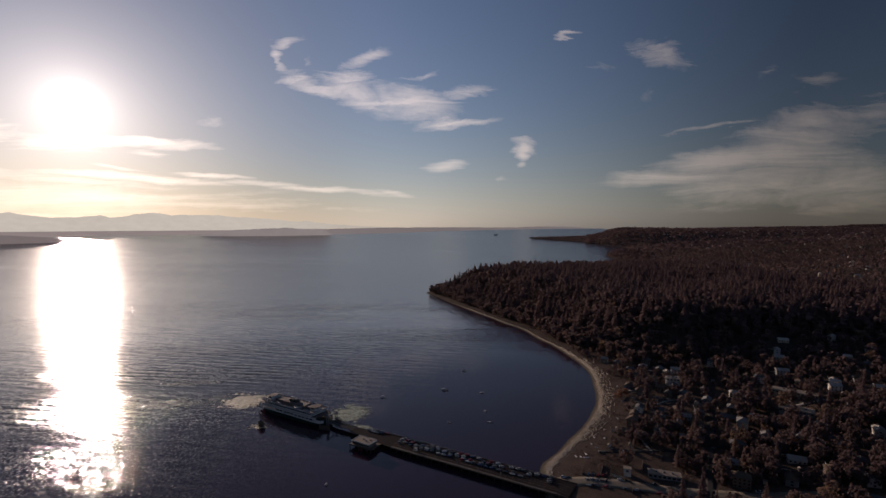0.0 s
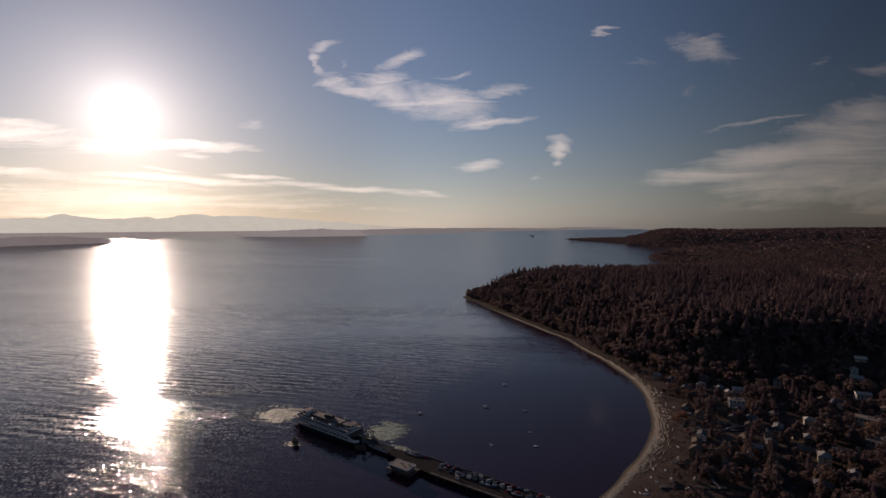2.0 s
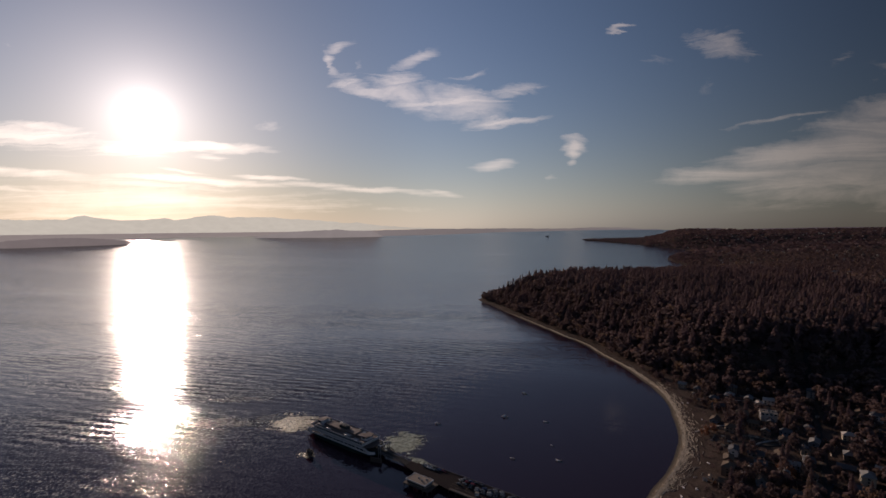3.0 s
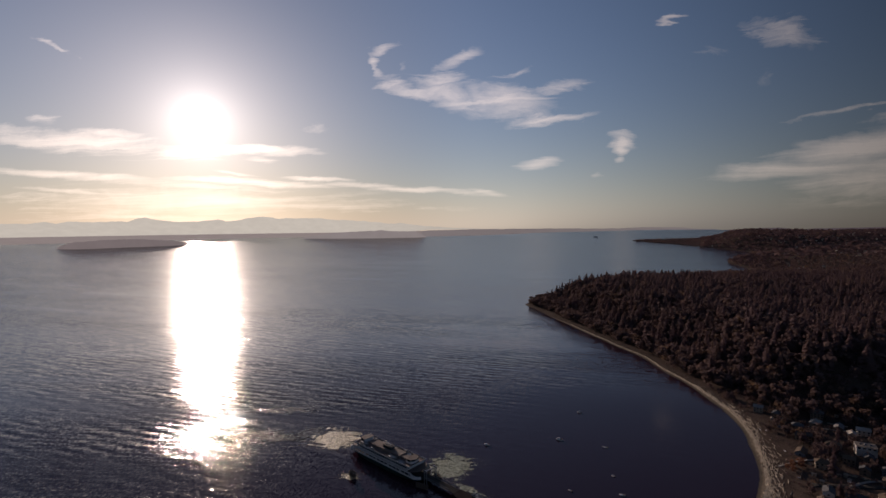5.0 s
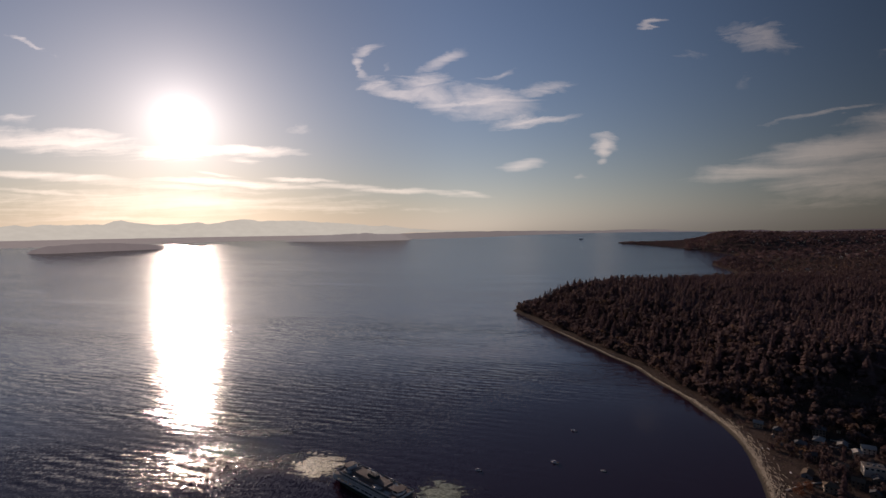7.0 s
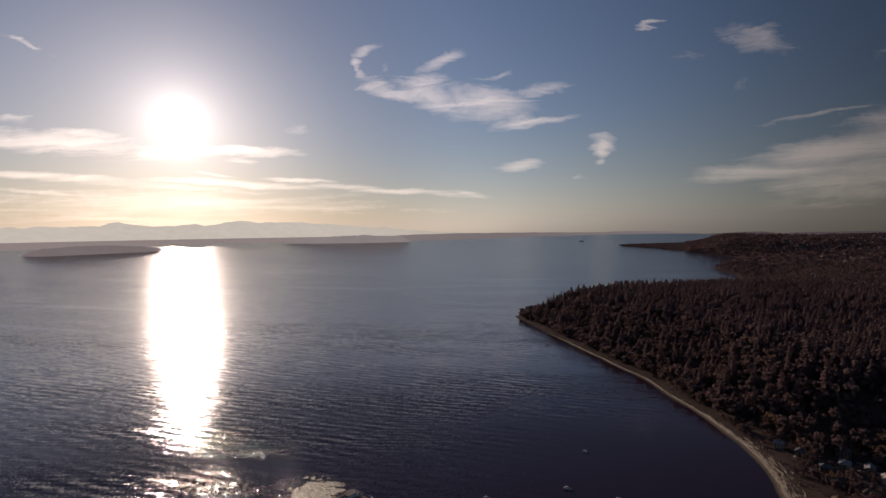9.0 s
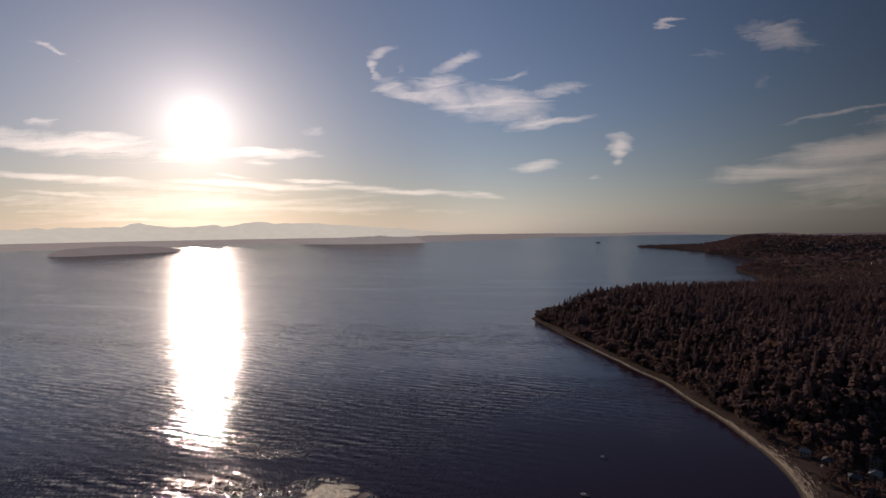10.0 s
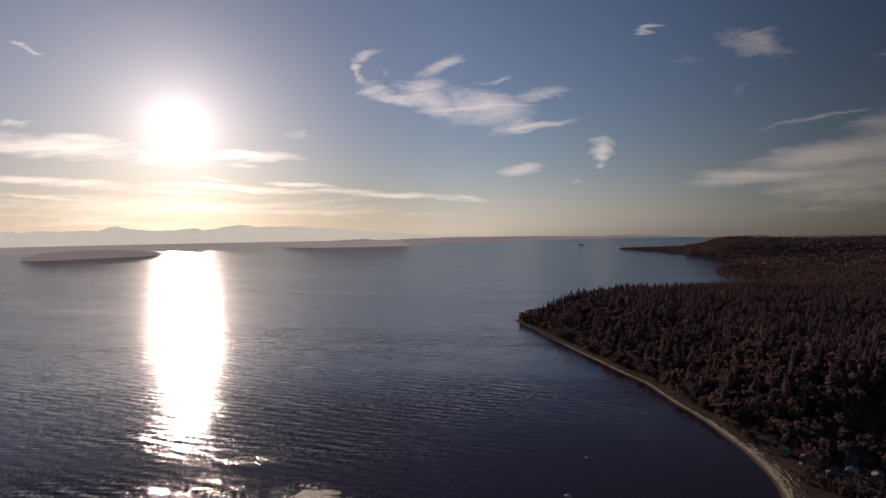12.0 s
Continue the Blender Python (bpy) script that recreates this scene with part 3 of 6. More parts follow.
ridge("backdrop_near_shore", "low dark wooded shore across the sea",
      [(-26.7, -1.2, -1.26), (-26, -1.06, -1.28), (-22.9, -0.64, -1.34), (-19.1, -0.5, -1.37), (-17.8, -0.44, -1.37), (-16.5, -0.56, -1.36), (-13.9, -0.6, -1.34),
       (-13.2, -0.95, -1.33), (-12.5, -1.3, -1.32)], -1.3, 0, make_haze_glow("near_shore_haze_glow", (0.54, 0.52, 0.50), 0.40))
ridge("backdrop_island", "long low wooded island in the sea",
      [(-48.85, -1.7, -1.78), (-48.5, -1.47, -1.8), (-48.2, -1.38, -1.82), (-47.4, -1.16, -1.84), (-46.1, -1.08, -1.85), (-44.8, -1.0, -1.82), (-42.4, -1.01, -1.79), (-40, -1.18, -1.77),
       (-38.5, -1.34, -1.72), (-37.8, -1.54, -1.58)], -1.7, 0, make_haze_glow("island_haze_glow", (0.47, 0.43, 0.42), 0.34))

# ------------------------------------------------------------------ woods


def conifer_mesh(rng, sprays=46):
    """Unit tree, 1 high: whorls of drooping sprays round a thin stem."""
    v, f = [], []
    for i in range(sprays):
        h = 0.12 + 0.86 * (i / sprays) ** 0.9
        r = 0.185 * (1.02 - h) ** 0.75 * (0.7 + 0.6 * rng.rand())
        a = i * 2.4 + rng.rand()
        w = 0.55 + 0.3 * rng.rand()
        droop = 0.03 + 0.07 * rng.rand() * (1 - h)
        k = len(v)
        v += [(0.01 * math.cos(a), 0.01 * math.sin(a), h + 0.05),
              (r * 0.8 * math.cos(a - w), r * 0.8 * math.sin(a - w), h - droop * 0.6),
              (r * math.cos(a), r * math.sin(a), h - droop),
              (r * 0.8 * math.cos(a + w), r * 0.8 * math.sin(a + w), h - droop * 0.6)]
        f += [(k, k + 1, k + 2), (k, k + 2, k + 3)]
    k = len(v)
    v += [(0.018, 0, 0), (-0.009, 0.016, 0), (-0.009, -0.016, 0), (0, 0, 0.99)]
    f += [(k, k + 1, k + 3), (k + 1, k + 2, k + 3), (k + 2, k, k + 3)]
    return np.array(v), np.array(f)


def crown_mesh(rng, clumps=70, low=0.25, leaf=0.085):
    """Unit broad-leaved crown, 1 high: leaf clumps on several lobes."""
    lobes = []
    for a in np.arange(7) * 0.9 + rng.rand():
        out = 0.06 + 0.2 * rng.rand()
        lobes.append((out * math.cos(a), out * math.sin(a), low + 0.12 + 0.6 * rng.rand() * (1 - low), 0.10 + 0.13 * rng.rand()))
    lobes += [(0.05 * rng.randn(), 0.05 * rng.randn(), 0.8, 0.15), (0, 0, 0.55, 0.2)]
    v, f = [], []
    for i in range(clumps):
        x, y, z, r = lobes[rng.randint(len(lobes))]
        d = rng.randn(3)
        d[2] = d[2] * 0.8 + 0.25
        d /= np.linalg.norm(d)
        c = np.array([x, y, z]) + d * r * (0.55 + 0.7 * rng.rand())
        s = np.cross(d, rng.randn(3))
        s /= np.linalg.norm(s)
        q = np.cross(d, s)
        size = leaf * (0.6 + 0.9 * rng.rand())
        k = len(v)
        v += [c + d * 0.03, c + s * size, c + q * size * 0.9, c - s * size * 0.9, c - q * size]
        f += [(k, k + 1, k + 2), (k, k + 2, k + 3), (k, k + 3, k + 4), (k, k + 4, k + 1)]
    v = np.array(v)
    v[:, 2] = low + (v[:, 2] - v[:, 2].min()) / (v[:, 2].max() - v[:, 2].min()) * (1 - low)
    return v, np.array(f)


def woods(name, label, spots, shapes, mat, seed):
    """Many trees in one mesh. spots: rows of x, y, tree height, width factor, on the plan."""
    rng = np.random.RandomState(seed)
    vs, fs, ts, k = [], [], [], 0
    spots = np.array(spots)
    gz = height(spots[:, 0], spots[:, 1])
    pick = rng.randint(0, len(shapes), len(spots))
    turn = rng.rand(len(spots)) * 6.283
    tone = rng.rand(len(spots))
    for s, (v, f) in enumerate(shapes):
        w = np.where(pick == s)[0]
        if not len(w):
            continue
        c, sn = np.cos(turn[w])[:, None], np.sin(turn[w])[:, None]
        hh, ww = spots[w, 2][:, None], spots[w, 3][:, None]
        x = spots[w, 0][:, None] + (v[:, 0] * c - v[:, 1] * sn) * hh * ww
        y = spots[w, 1][:, None] + (v[:, 0] * sn + v[:, 1] * c) * hh * ww
        z = gz[w][:, None] - 0.4 + v[:, 2] * hh
        x, y, z = drawn(x * K, y * K, z * K)
        vs.append(np.stack([x.ravel(), y.ravel(), z.ravel()], 1))
        fs.append((f[None] + (np.arange(len(w)) * len(v))[:, None, None] + k).reshape(-1, 3))
        ts.append(np.repeat(tone[w], len(v)))
        k += len(w) * len(v)
    ob = mesh_object(name, np.concatenate(vs), np.concatenate(fs), mat, False, np.concatenate(ts))
    return tagged(ob, label, "trees", kind="stuff")


def scatter(x0, x1, y0, y1, gap, seed, test):
    rng = np.random.RandomState(seed)
    gx, gy = np.meshgrid(np.arange(x0, x1, gap), np.arange(y0, y1, gap))
    x = gx.ravel() + (rng.rand(gx.size) - 0.5) * gap * 0.95
    y = gy.ravel() + (rng.rand(gx.size) - 0.5) * gap * 0.95
    k = test(x, y, inland(x, y), rng.rand(gx.size))
    return x[k], y[k], rng


# streets: label, line on the plan, width in metres, surface
STREETS = [
    ("concrete approach road from the dock", [(76, 331), (104, 327), (128, 321), (150, 314), (200, 301), (260, 293)], 15, "worn"),
    ("straight tarmac street up the hillside", [(168, 303), (205, 370), (241, 436), (300, 545), (358, 656), (470, 870), (600, 1120)], 7, "tarmac"),
    ("tarmac cross street", [(120, 372), (200, 375), (300, 385), (420, 400), (560, 430)], 6, "tarmac"),
    ("tarmac cross street", [(182, 470), (270, 478), (380, 495), (520, 520), (700, 560)], 6, "tarmac"),
    ("tarmac cross street", [(216, 592), (330, 605), (450, 625), (600, 660), (800, 720)], 6, "tarmac"),
]


def in_park(x, y):
    return (y + 0.25 * (x - 200) > 690) & (y < 2050)


def plant_woods():
    rng = np.random.RandomState(4)
    firs = [conifer_mesh(rng) for _ in range(6)]
    small_firs = [conifer_mesh(rng, 16) for _ in range(4)]
    broad = [crown_mesh(rng, 62, 0.2, 0.085) for _ in range(6)]
    small_broad = [crown_mesh(rng, 8, 0.1, 0.16) for _ in range(4)]
    far_broad = [crown_mesh(rng, 7, 0.0, 0.2) for _ in range(4)]
    mid_broad = [crown_mesh(rng, 30, 0.2, 0.115) for _ in range(6)]
    fine_broad = [crown_mesh(rng, 150, 0.1, 0.055) for _ in range(6)]
    # the wooded park on the point
    x, y, r = scatter(-40, 760, 560, 1560, 7.4, 11, lambda x, y, d, q: in_park(x, y) & open_yard(x, y) & (d > 36 + 14 * q) & (q < np.where(d < 200, 0.4, 0.62)))
    woods("conifer_wood", "dense dark conifers covering the point", np.stack([x, y, 17 + 18 * r.rand(len(x)) ** 1.6, 1.2 + 0.8 * r.rand(len(x))], 1), firs, CONIFER, 1)
    x, y, r = scatter(-40, 760, 560, 1420, 8.2, 12, lambda x, y, d, q: in_park(x, y) & open_yard(x, y) & (d > np.where(y > 1265, 6, 10) + 5 * q) & (q < np.where(d < 105, 0.9, 0.5)))
    d = inland(x, y)
    rows = np.stack([x, y, np.where(d < 90, 11, 15) + 9 * r.rand(len(x)), 1.0 + 0.35 * r.rand(len(x))], 1)
    woods("broadleaf_wood", "broad-leaved trees with some autumn colour along the park's edge", rows[d < 110], broad, BROADLEAF, 2)
    woods("broadleaf_wood", "broad-leaved trees among the park's conifers", rows[d >= 110], mid_broad, BROADLEAF, 12)
    x, y, r = scatter(0, 1500, 1560, 2100, 13, 13, lambda x, y, d, q: (d > 40) & (q < 0.9))
    woods("conifer_wood", "dark conifers beyond the point", np.stack([x, y, 11 + 12 * r.rand(len(x)), 1.1 + 0.4 * r.rand(len(x))], 1), small_firs, CONIFER, 3)
    # tree cover of the town on the hills
    x, y, r = scatter(90, 900, 60, 760, 10.5, 14, lambda x, y, d, q: ~in_park(x, y) & (d > 42) & (q < np.where(in_park(x, y + 95), 0.95, np.where((x < 270) & (y < 500), 0.42, 0.55))) & street_free(x, y))
    rows = np.stack([x, y, 8 + 12 * r.rand(len(x)) ** 1.3, 0.95 + 0.35 * r.rand(len(x))], 1)
    close = (x < 420) & (y < 560)
    spire = r.rand(len(x)) < 0.3
    woods("town_trees", "mixed garden trees between the houses", rows[close & ~spire], fine_broad, BROADLEAF, 4)
    woods("town_trees", "dark garden conifers between the houses", rows[close & spire] * np.array([1, 1, 1.25, 1.1]), firs, CONIFER, 14)
    woods("town_trees", "mixed garden trees up the slope", rows[~close], broad, BROADLEAF, 11)
    x, y, r = scatter(185, 520, 240, 400, 11.5, 23, lambda x, y, d, q: (d > 60) & (q < 0.55) & street_free(x, y) & (np.hypot(x - 312, y - 428) > 24))
    woods("town_trees", "tall spreading brownish trees among the gardens", np.stack([x, y, 12 + 11 * r.rand(len(x)), 1.0 + 0.35 * r.rand(len(x))], 1), fine_broad + firs[:4], BROADLEAF, 10)
    x, y, r = scatter(112, 235, 262, 430, 7.0, 29, lambda x, y, d, q: (d > 34) & (q < 0.42) & street_free(x, y) & (np.hypot(x - 128, y - 336) > 9) & (np.hypot(x - 152, y - 332) > 13))
    woods("town_trees", "low dark trees and thickets round the landing", np.stack([x, y, 3 + 8 * r.rand(len(x)) ** 1.5, 1.0 + 0.5 * r.rand(len(x))], 1), fine_broad + firs[:2], BROADLEAF, 17)
    x, y, r = scatter(90, 290, 560, 720, 6.0, 37, lambda x, y, d, q: ~in_park(x, y) & (d > 13 + 6 * q) & (d < 60) & (q < 0.6) & open_yard(x, y))
    woods("shore_thicket", "low broad-leaved thicket above the beach", np.stack([x, y, 2.5 + 6 * r.rand(len(x)) ** 1.4, 1.1 + 0.5 * r.rand(len(x))], 1), fine_broad, BROADLEAF, 31)
    x, y, r = scatter(90, 190, 360, 560, 6.5, 38, lambda x, y, d, q: (d > 18 + 8 * q) & (d < 70) & (q < 0.22) & open_yard(x, y))
    woods("shore_thicket", "scattered low bushes on the field above the beach", np.stack([x, y, 1.0 + 2.6 * r.rand(len(x)) ** 2, 1.4 + 0.6 * r.rand(len(x))], 1), mid_broad, BROADLEAF, 32)
    spots = [(176, 497), (181, 499), (186, 496), (178, 491), (188, 501), (268, 478), (273, 474), (206, 428), (211, 424), (208, 420), (262, 418), (330, 400), (347, 412)]
    woods("russet_trees", "small russet autumn trees near the shore", np.array([(x, y, 4.5 + (i * 37 % 5), 1.25) for i, (x, y) in enumerate(spots)]), fine_broad, RUSSET, 24)
    x, y, r = scatter(-500, 900, -1200, 70, 19, 19, lambda x, y, d, q: (d > 40) & (q < 0.7))
    woods("town_trees", "garden trees on the slope above the shore", np.stack([x, y, 9 + 10 * r.rand(len(x)), 1.1 + 0.4 * r.rand(len(x))], 1), small_broad, BROADLEAF, 8)
    x, y, r = scatter(560, 2600, 200, 2600, 20, 15, lambda x, y, d, q: (d > np.where(y > 2000, 16, 60)) & ~((x < 760) & (y < 1560) & in_park(x, y)) & ((x > 900) | (y > 760)) & (q < 0.72))
    woods("town_trees", "tree-covered hillside suburb", np.stack([x, y, 9 + 11 * r.rand(len(x)), 1.1 + 0.4 * r.rand(len(x))], 1), small_broad, BROADLEAF, 5)
    x, y, r = scatter(820, 1250, 2250, 3000, 15, 26, lambda x, y, d, q: (d > 4) & (d < 170) & (q < 0.75))
    woods("bay_trees", "dark trees on a small headland across the bay", np.stack([x, y, 9 + 10 * r.rand(len(x)), 1.0 + 0.5 * r.rand(len(x))], 1), small_firs + small_broad, CONIFER, 18)
    x, y, r = scatter(900, 7000, 2000, 7400, 45, 16, lambda x, y, d, q: (d > 14) & (q < 0.85) & ((x > 2600) | (y > 2600)))
    woods("far_trees", "distant wooded hills with suburbs", np.stack([x, y, np.where((y > 4400) & (x < 0.3 * y), 11.0, 14 + 12 * r.rand(len(x))), 2.0 + 1.0 * r.rand(len(x))], 1), far_broad, CONIFER, 6)
    x, y, r = scatter(2600, 7000, 200, 2000, 50, 17, lambda x, y, d, q: (q < 0.85))
    woods("far_trees", "distant wooded ridge with suburbs", np.stack([x, y, 14 + 12 * r.rand(len(x)), 2.0 + 1.0 * r.rand(len(x))], 1), far_broad, CONIFER, 7)


# houses that stand clear of the trees: place on the plan, turn, kind of house, wall, roof
YARDS = [(272, 571, -20, 0, 0, 3), (258, 562, 65, 3, 5, 3), (206, 622, -30, 3, 2, 2), (289, 482, -25, 1, 5, 3),
         (252, 408, 60, 4, 5, 2), (388, 481, -30, 3, 0, 3), (394, 490, 60, 2, 5, 3), (380, 471, -20, 0, 0, 3), (493, 563, -35, 1, 0, 3)]
UPPER_YARDS = [(477, 599, 40, 0, 0, 3), (398, 578, -25, 2, 5, 3), (404, 590, 60, 3, 0, 3), (370, 531, -20, 5, 0, 3), (424, 609, -20, 2, 5, 3), (455, 548, -35, 3, 0, 3),
               (421, 537, 50, 0, 0, 3), (414, 459, -25, 2, 5, 3), (335, 372, 60, 0, 0, 3), (251, 343, -25, 2, 0, 3), (548, 640, -20, 1, 0, 3)]
YARDS += UPPER_YARDS
CLEARINGS = [(a[0], a[1]) for a in YARDS] + [(250, 530), (338, 466), (312, 428), (445, 705), (250, 588), (160, 364), (146, 372), (130, 339)]


def open_yard(x, y):
    """False where a crown would stand on a yard or close before it, on its southern side."""
    clear = np.ones(np.shape(x), bool)
    for a, b in CLEARINGS:
        r = math.hypot(a, b)
        along, across = -((x - a) * a + (y - b) * b) / r, ((x - a) * b - (y - b) * a) / r
        clear &= ~((along > -7) & (along < 24) & (np.abs(across) < 9.5))
    return clear


def street_free(x, y):
    """Keeps the lots round the dock's landing and the yards behind the beach open."""
    free = open_yard(x, y) & ~((x < 118) & (y < 345)) & ~((x < 108) & (y < 420)) & ~((np.abs(y - 316) < 16) & (x < 185))
    for _, pts, width, _ in STREETS:
        p = np.array(smooth_line(pts, 8))
        for a in p:
            free &= np.hypot(x - a[0], y - a[1]) > width * 0.5 + 3
    return free


plant_woods()

# ------------------------------------------------------------------ building blocks
WHITE = plain("white_paint", (0.66, 0.63, 0.63), 0.5, grain=1.5, vary=0.10)
FERRY_WHITE = plain("weathered_white_paint", (0.47, 0.45, 0.46), 0.6, grain=0.8, vary=0.18)
GREEN = plain("green_paint", (0.010, 0.026, 0.022), 0.75, grain=1.5, vary=0.2, spec=0.2)
DECK = plain("deck_paint", (0.13, 0.095, 0.085), 0.8, grain=0.9, vary=0.3)
STEEL = plain("grey_steel", (0.22, 0.23, 0.24), 0.5, 0.6, grain=2.0, vary=0.25)
DARK = plain("dark_opening", (0.02, 0.02, 0.022), 0.6, grain=1.0)
GLASS = plain("window_glass", (0.02, 0.023, 0.027), 0.14, grain=0.5, vary=0.2, spec=0.45)
WORN = plain("worn_road_surface", (0.16, 0.14, 0.115), 0.95, grain=0.6, vary=0.4, spec=0.08)
DOCK_DECK = plain("dark_dock_surface", (0.024, 0.0175, 0.020), 0.95, grain=0.7, vary=0.35, spec=0.05)
TIMBER = plain("creosote_timber", (0.07, 0.05, 0.04), 0.9, grain=2.5, vary=0.4)
PLANK = plain("weathered_planking", (0.12, 0.10, 0.085), 0.9, grain=1.5, vary=0.35)
TARMAC = plain("tarmac", (0.05, 0.047, 0.045), 0.95, grain=1.2, vary=0.3, spec=0.08)
CONCRETE = plain("concrete", (0.30, 0.28, 0.26), 0.9, grain=1.0, vary=0.2, spec=0.15)
PALE_ROOF = plain("pale_roofing", (0.31, 0.25, 0.20), 0.9, grain=0.7, vary=0.22, spec=0.15)
RUBBER = plain("tyre_rubber", (0.02, 0.02, 0.02), 0.85, grain=5)
YELLOW = plain("road_paint", (0.25, 0.21, 0.12), 0.8, grain=2)
LOG = plain("bleached_driftwood", (0.54, 0.45, 0.34), 0.9, grain=2.0, vary=0.35, per_object=0.3)
STONE = plain("beach_stone", (0.15, 0.13, 0.115), 0.9, grain=1.4, vary=0.35, per_object=0.3)


def box(bm, x0, x1, y0, y1, z0, z1, taper=0.0):
    """A box; taper draws the top in on all sides."""
    t = taper
    v = [bm.verts.new(p) for p in ((x0, y0, z0), (x1, y0, z0), (x1, y1, z0), (x0, y1, z0),
                                   (x0 + t, y0 + t, z1), (x1 - t, y0 + t, z1), (x1 - t, y1 - t, z1), (x0 + t, y1 - t, z1))]
    for f in ((3, 2, 1, 0), (4, 5, 6, 7), (0, 1, 5, 4), (1, 2, 6, 5), (2, 3, 7, 6), (3, 0, 4, 7)):
        bm.faces.new([v[i] for i in f])


def prism(bm, outline, z0, z1):
    """An upright prism over an outline that runs counter-clockwise."""
    lo = [bm.verts.new((x, y, z0)) for x, y in outline]
    hi = [bm.verts.new((x, y, z1)) for x, y in outline]
    bm.faces.new(lo[::-1])
    bm.faces.new(hi)
    for i in range(len(lo)):
        j = (i + 1) % len(lo)
        bm.faces.new((lo[i], lo[j], hi[j], hi[i]))


def rod(bm, a, b, r0, r1=None, n=8):
    """A round bar from a to b."""
    a, b = Vector(a), Vector(b)
    r1 = r0 if r1 is None else r1
    q = (b - a).to_track_quat("Z", "Y")
    ring = []
    for p, r in ((a, r0), (b, r1)):
        ring.append([bm.verts.new(p + q @ Vector((r * math.cos(i * 6.2832 / n), r * math.sin(i * 6.2832 / n), 0))) for i in range(n)])
    bm.faces.new(ring[0][::-1])
    bm.faces.new(ring[1])
    for i in range(n):
        j = (i + 1) % n
        bm.faces.new((ring[0][i], ring[0][j], ring[1][j], ring[1][i]))


def part(name, bm, mat, parent, label=""):
    me = bpy.data.meshes.new(name)
    bm.to_mesh(me)
    bm.free()
    me.materials.append(mat)
    ob = new(name, me)
    ob.parent = parent
    if label:
        ob["label"] = label
    return ob


def boxes(name, rows, mat, parent, label=""):
    bm = bmesh.new()
    for row in rows:
        box(bm, *row)
    return part(name, bm, mat, parent, label)


def thing(name, label, category, m=None, group=""):
    ob = new(name)
    ob.empty_display_size = 0.5
    if m is not None:
        ob.matrix_basis = m
    return tagged(ob, label, category, group)


def ground_at(x, y):
    return float(height(np.array([x / K]), np.array([y / K]))[0]) * K


# ------------------------------------------------------------------ ferry


def ring_outline(half, wide, mouth, n=14):
    """Double-ended deck outline: straight sides that draw in to a blunt mouth at both ends."""
    side = []
    for i in range(n + 1):
        k = i / n
        x = half * (1 - k * k * 0.0) * (1 - 2 * k)
        w = mouth + (wide - mouth) * (1 - abs(1 - 2 * k) ** 5)
        side.append((x, w))
    return side + [(-x, -w) for x, w in side]


def shell(bm, rings, cap=True):
    """Skin between rings of points (lists of x, y, z), bottom to top."""
    vs = [[bm.verts.new(p) for p in r] for r in rings]
    n = len(vs[0])
    for a, b in zip(vs, vs[1:]):
        for i in range(n):
            j = (i + 1) % n
            bm.faces.new((a[i], a[j], b[j], b[i]))
    if cap:
        bm.faces.new(vs[-1])


FERRY = pose(-177.8, 577.1, 0, 0, 0, -32.3)


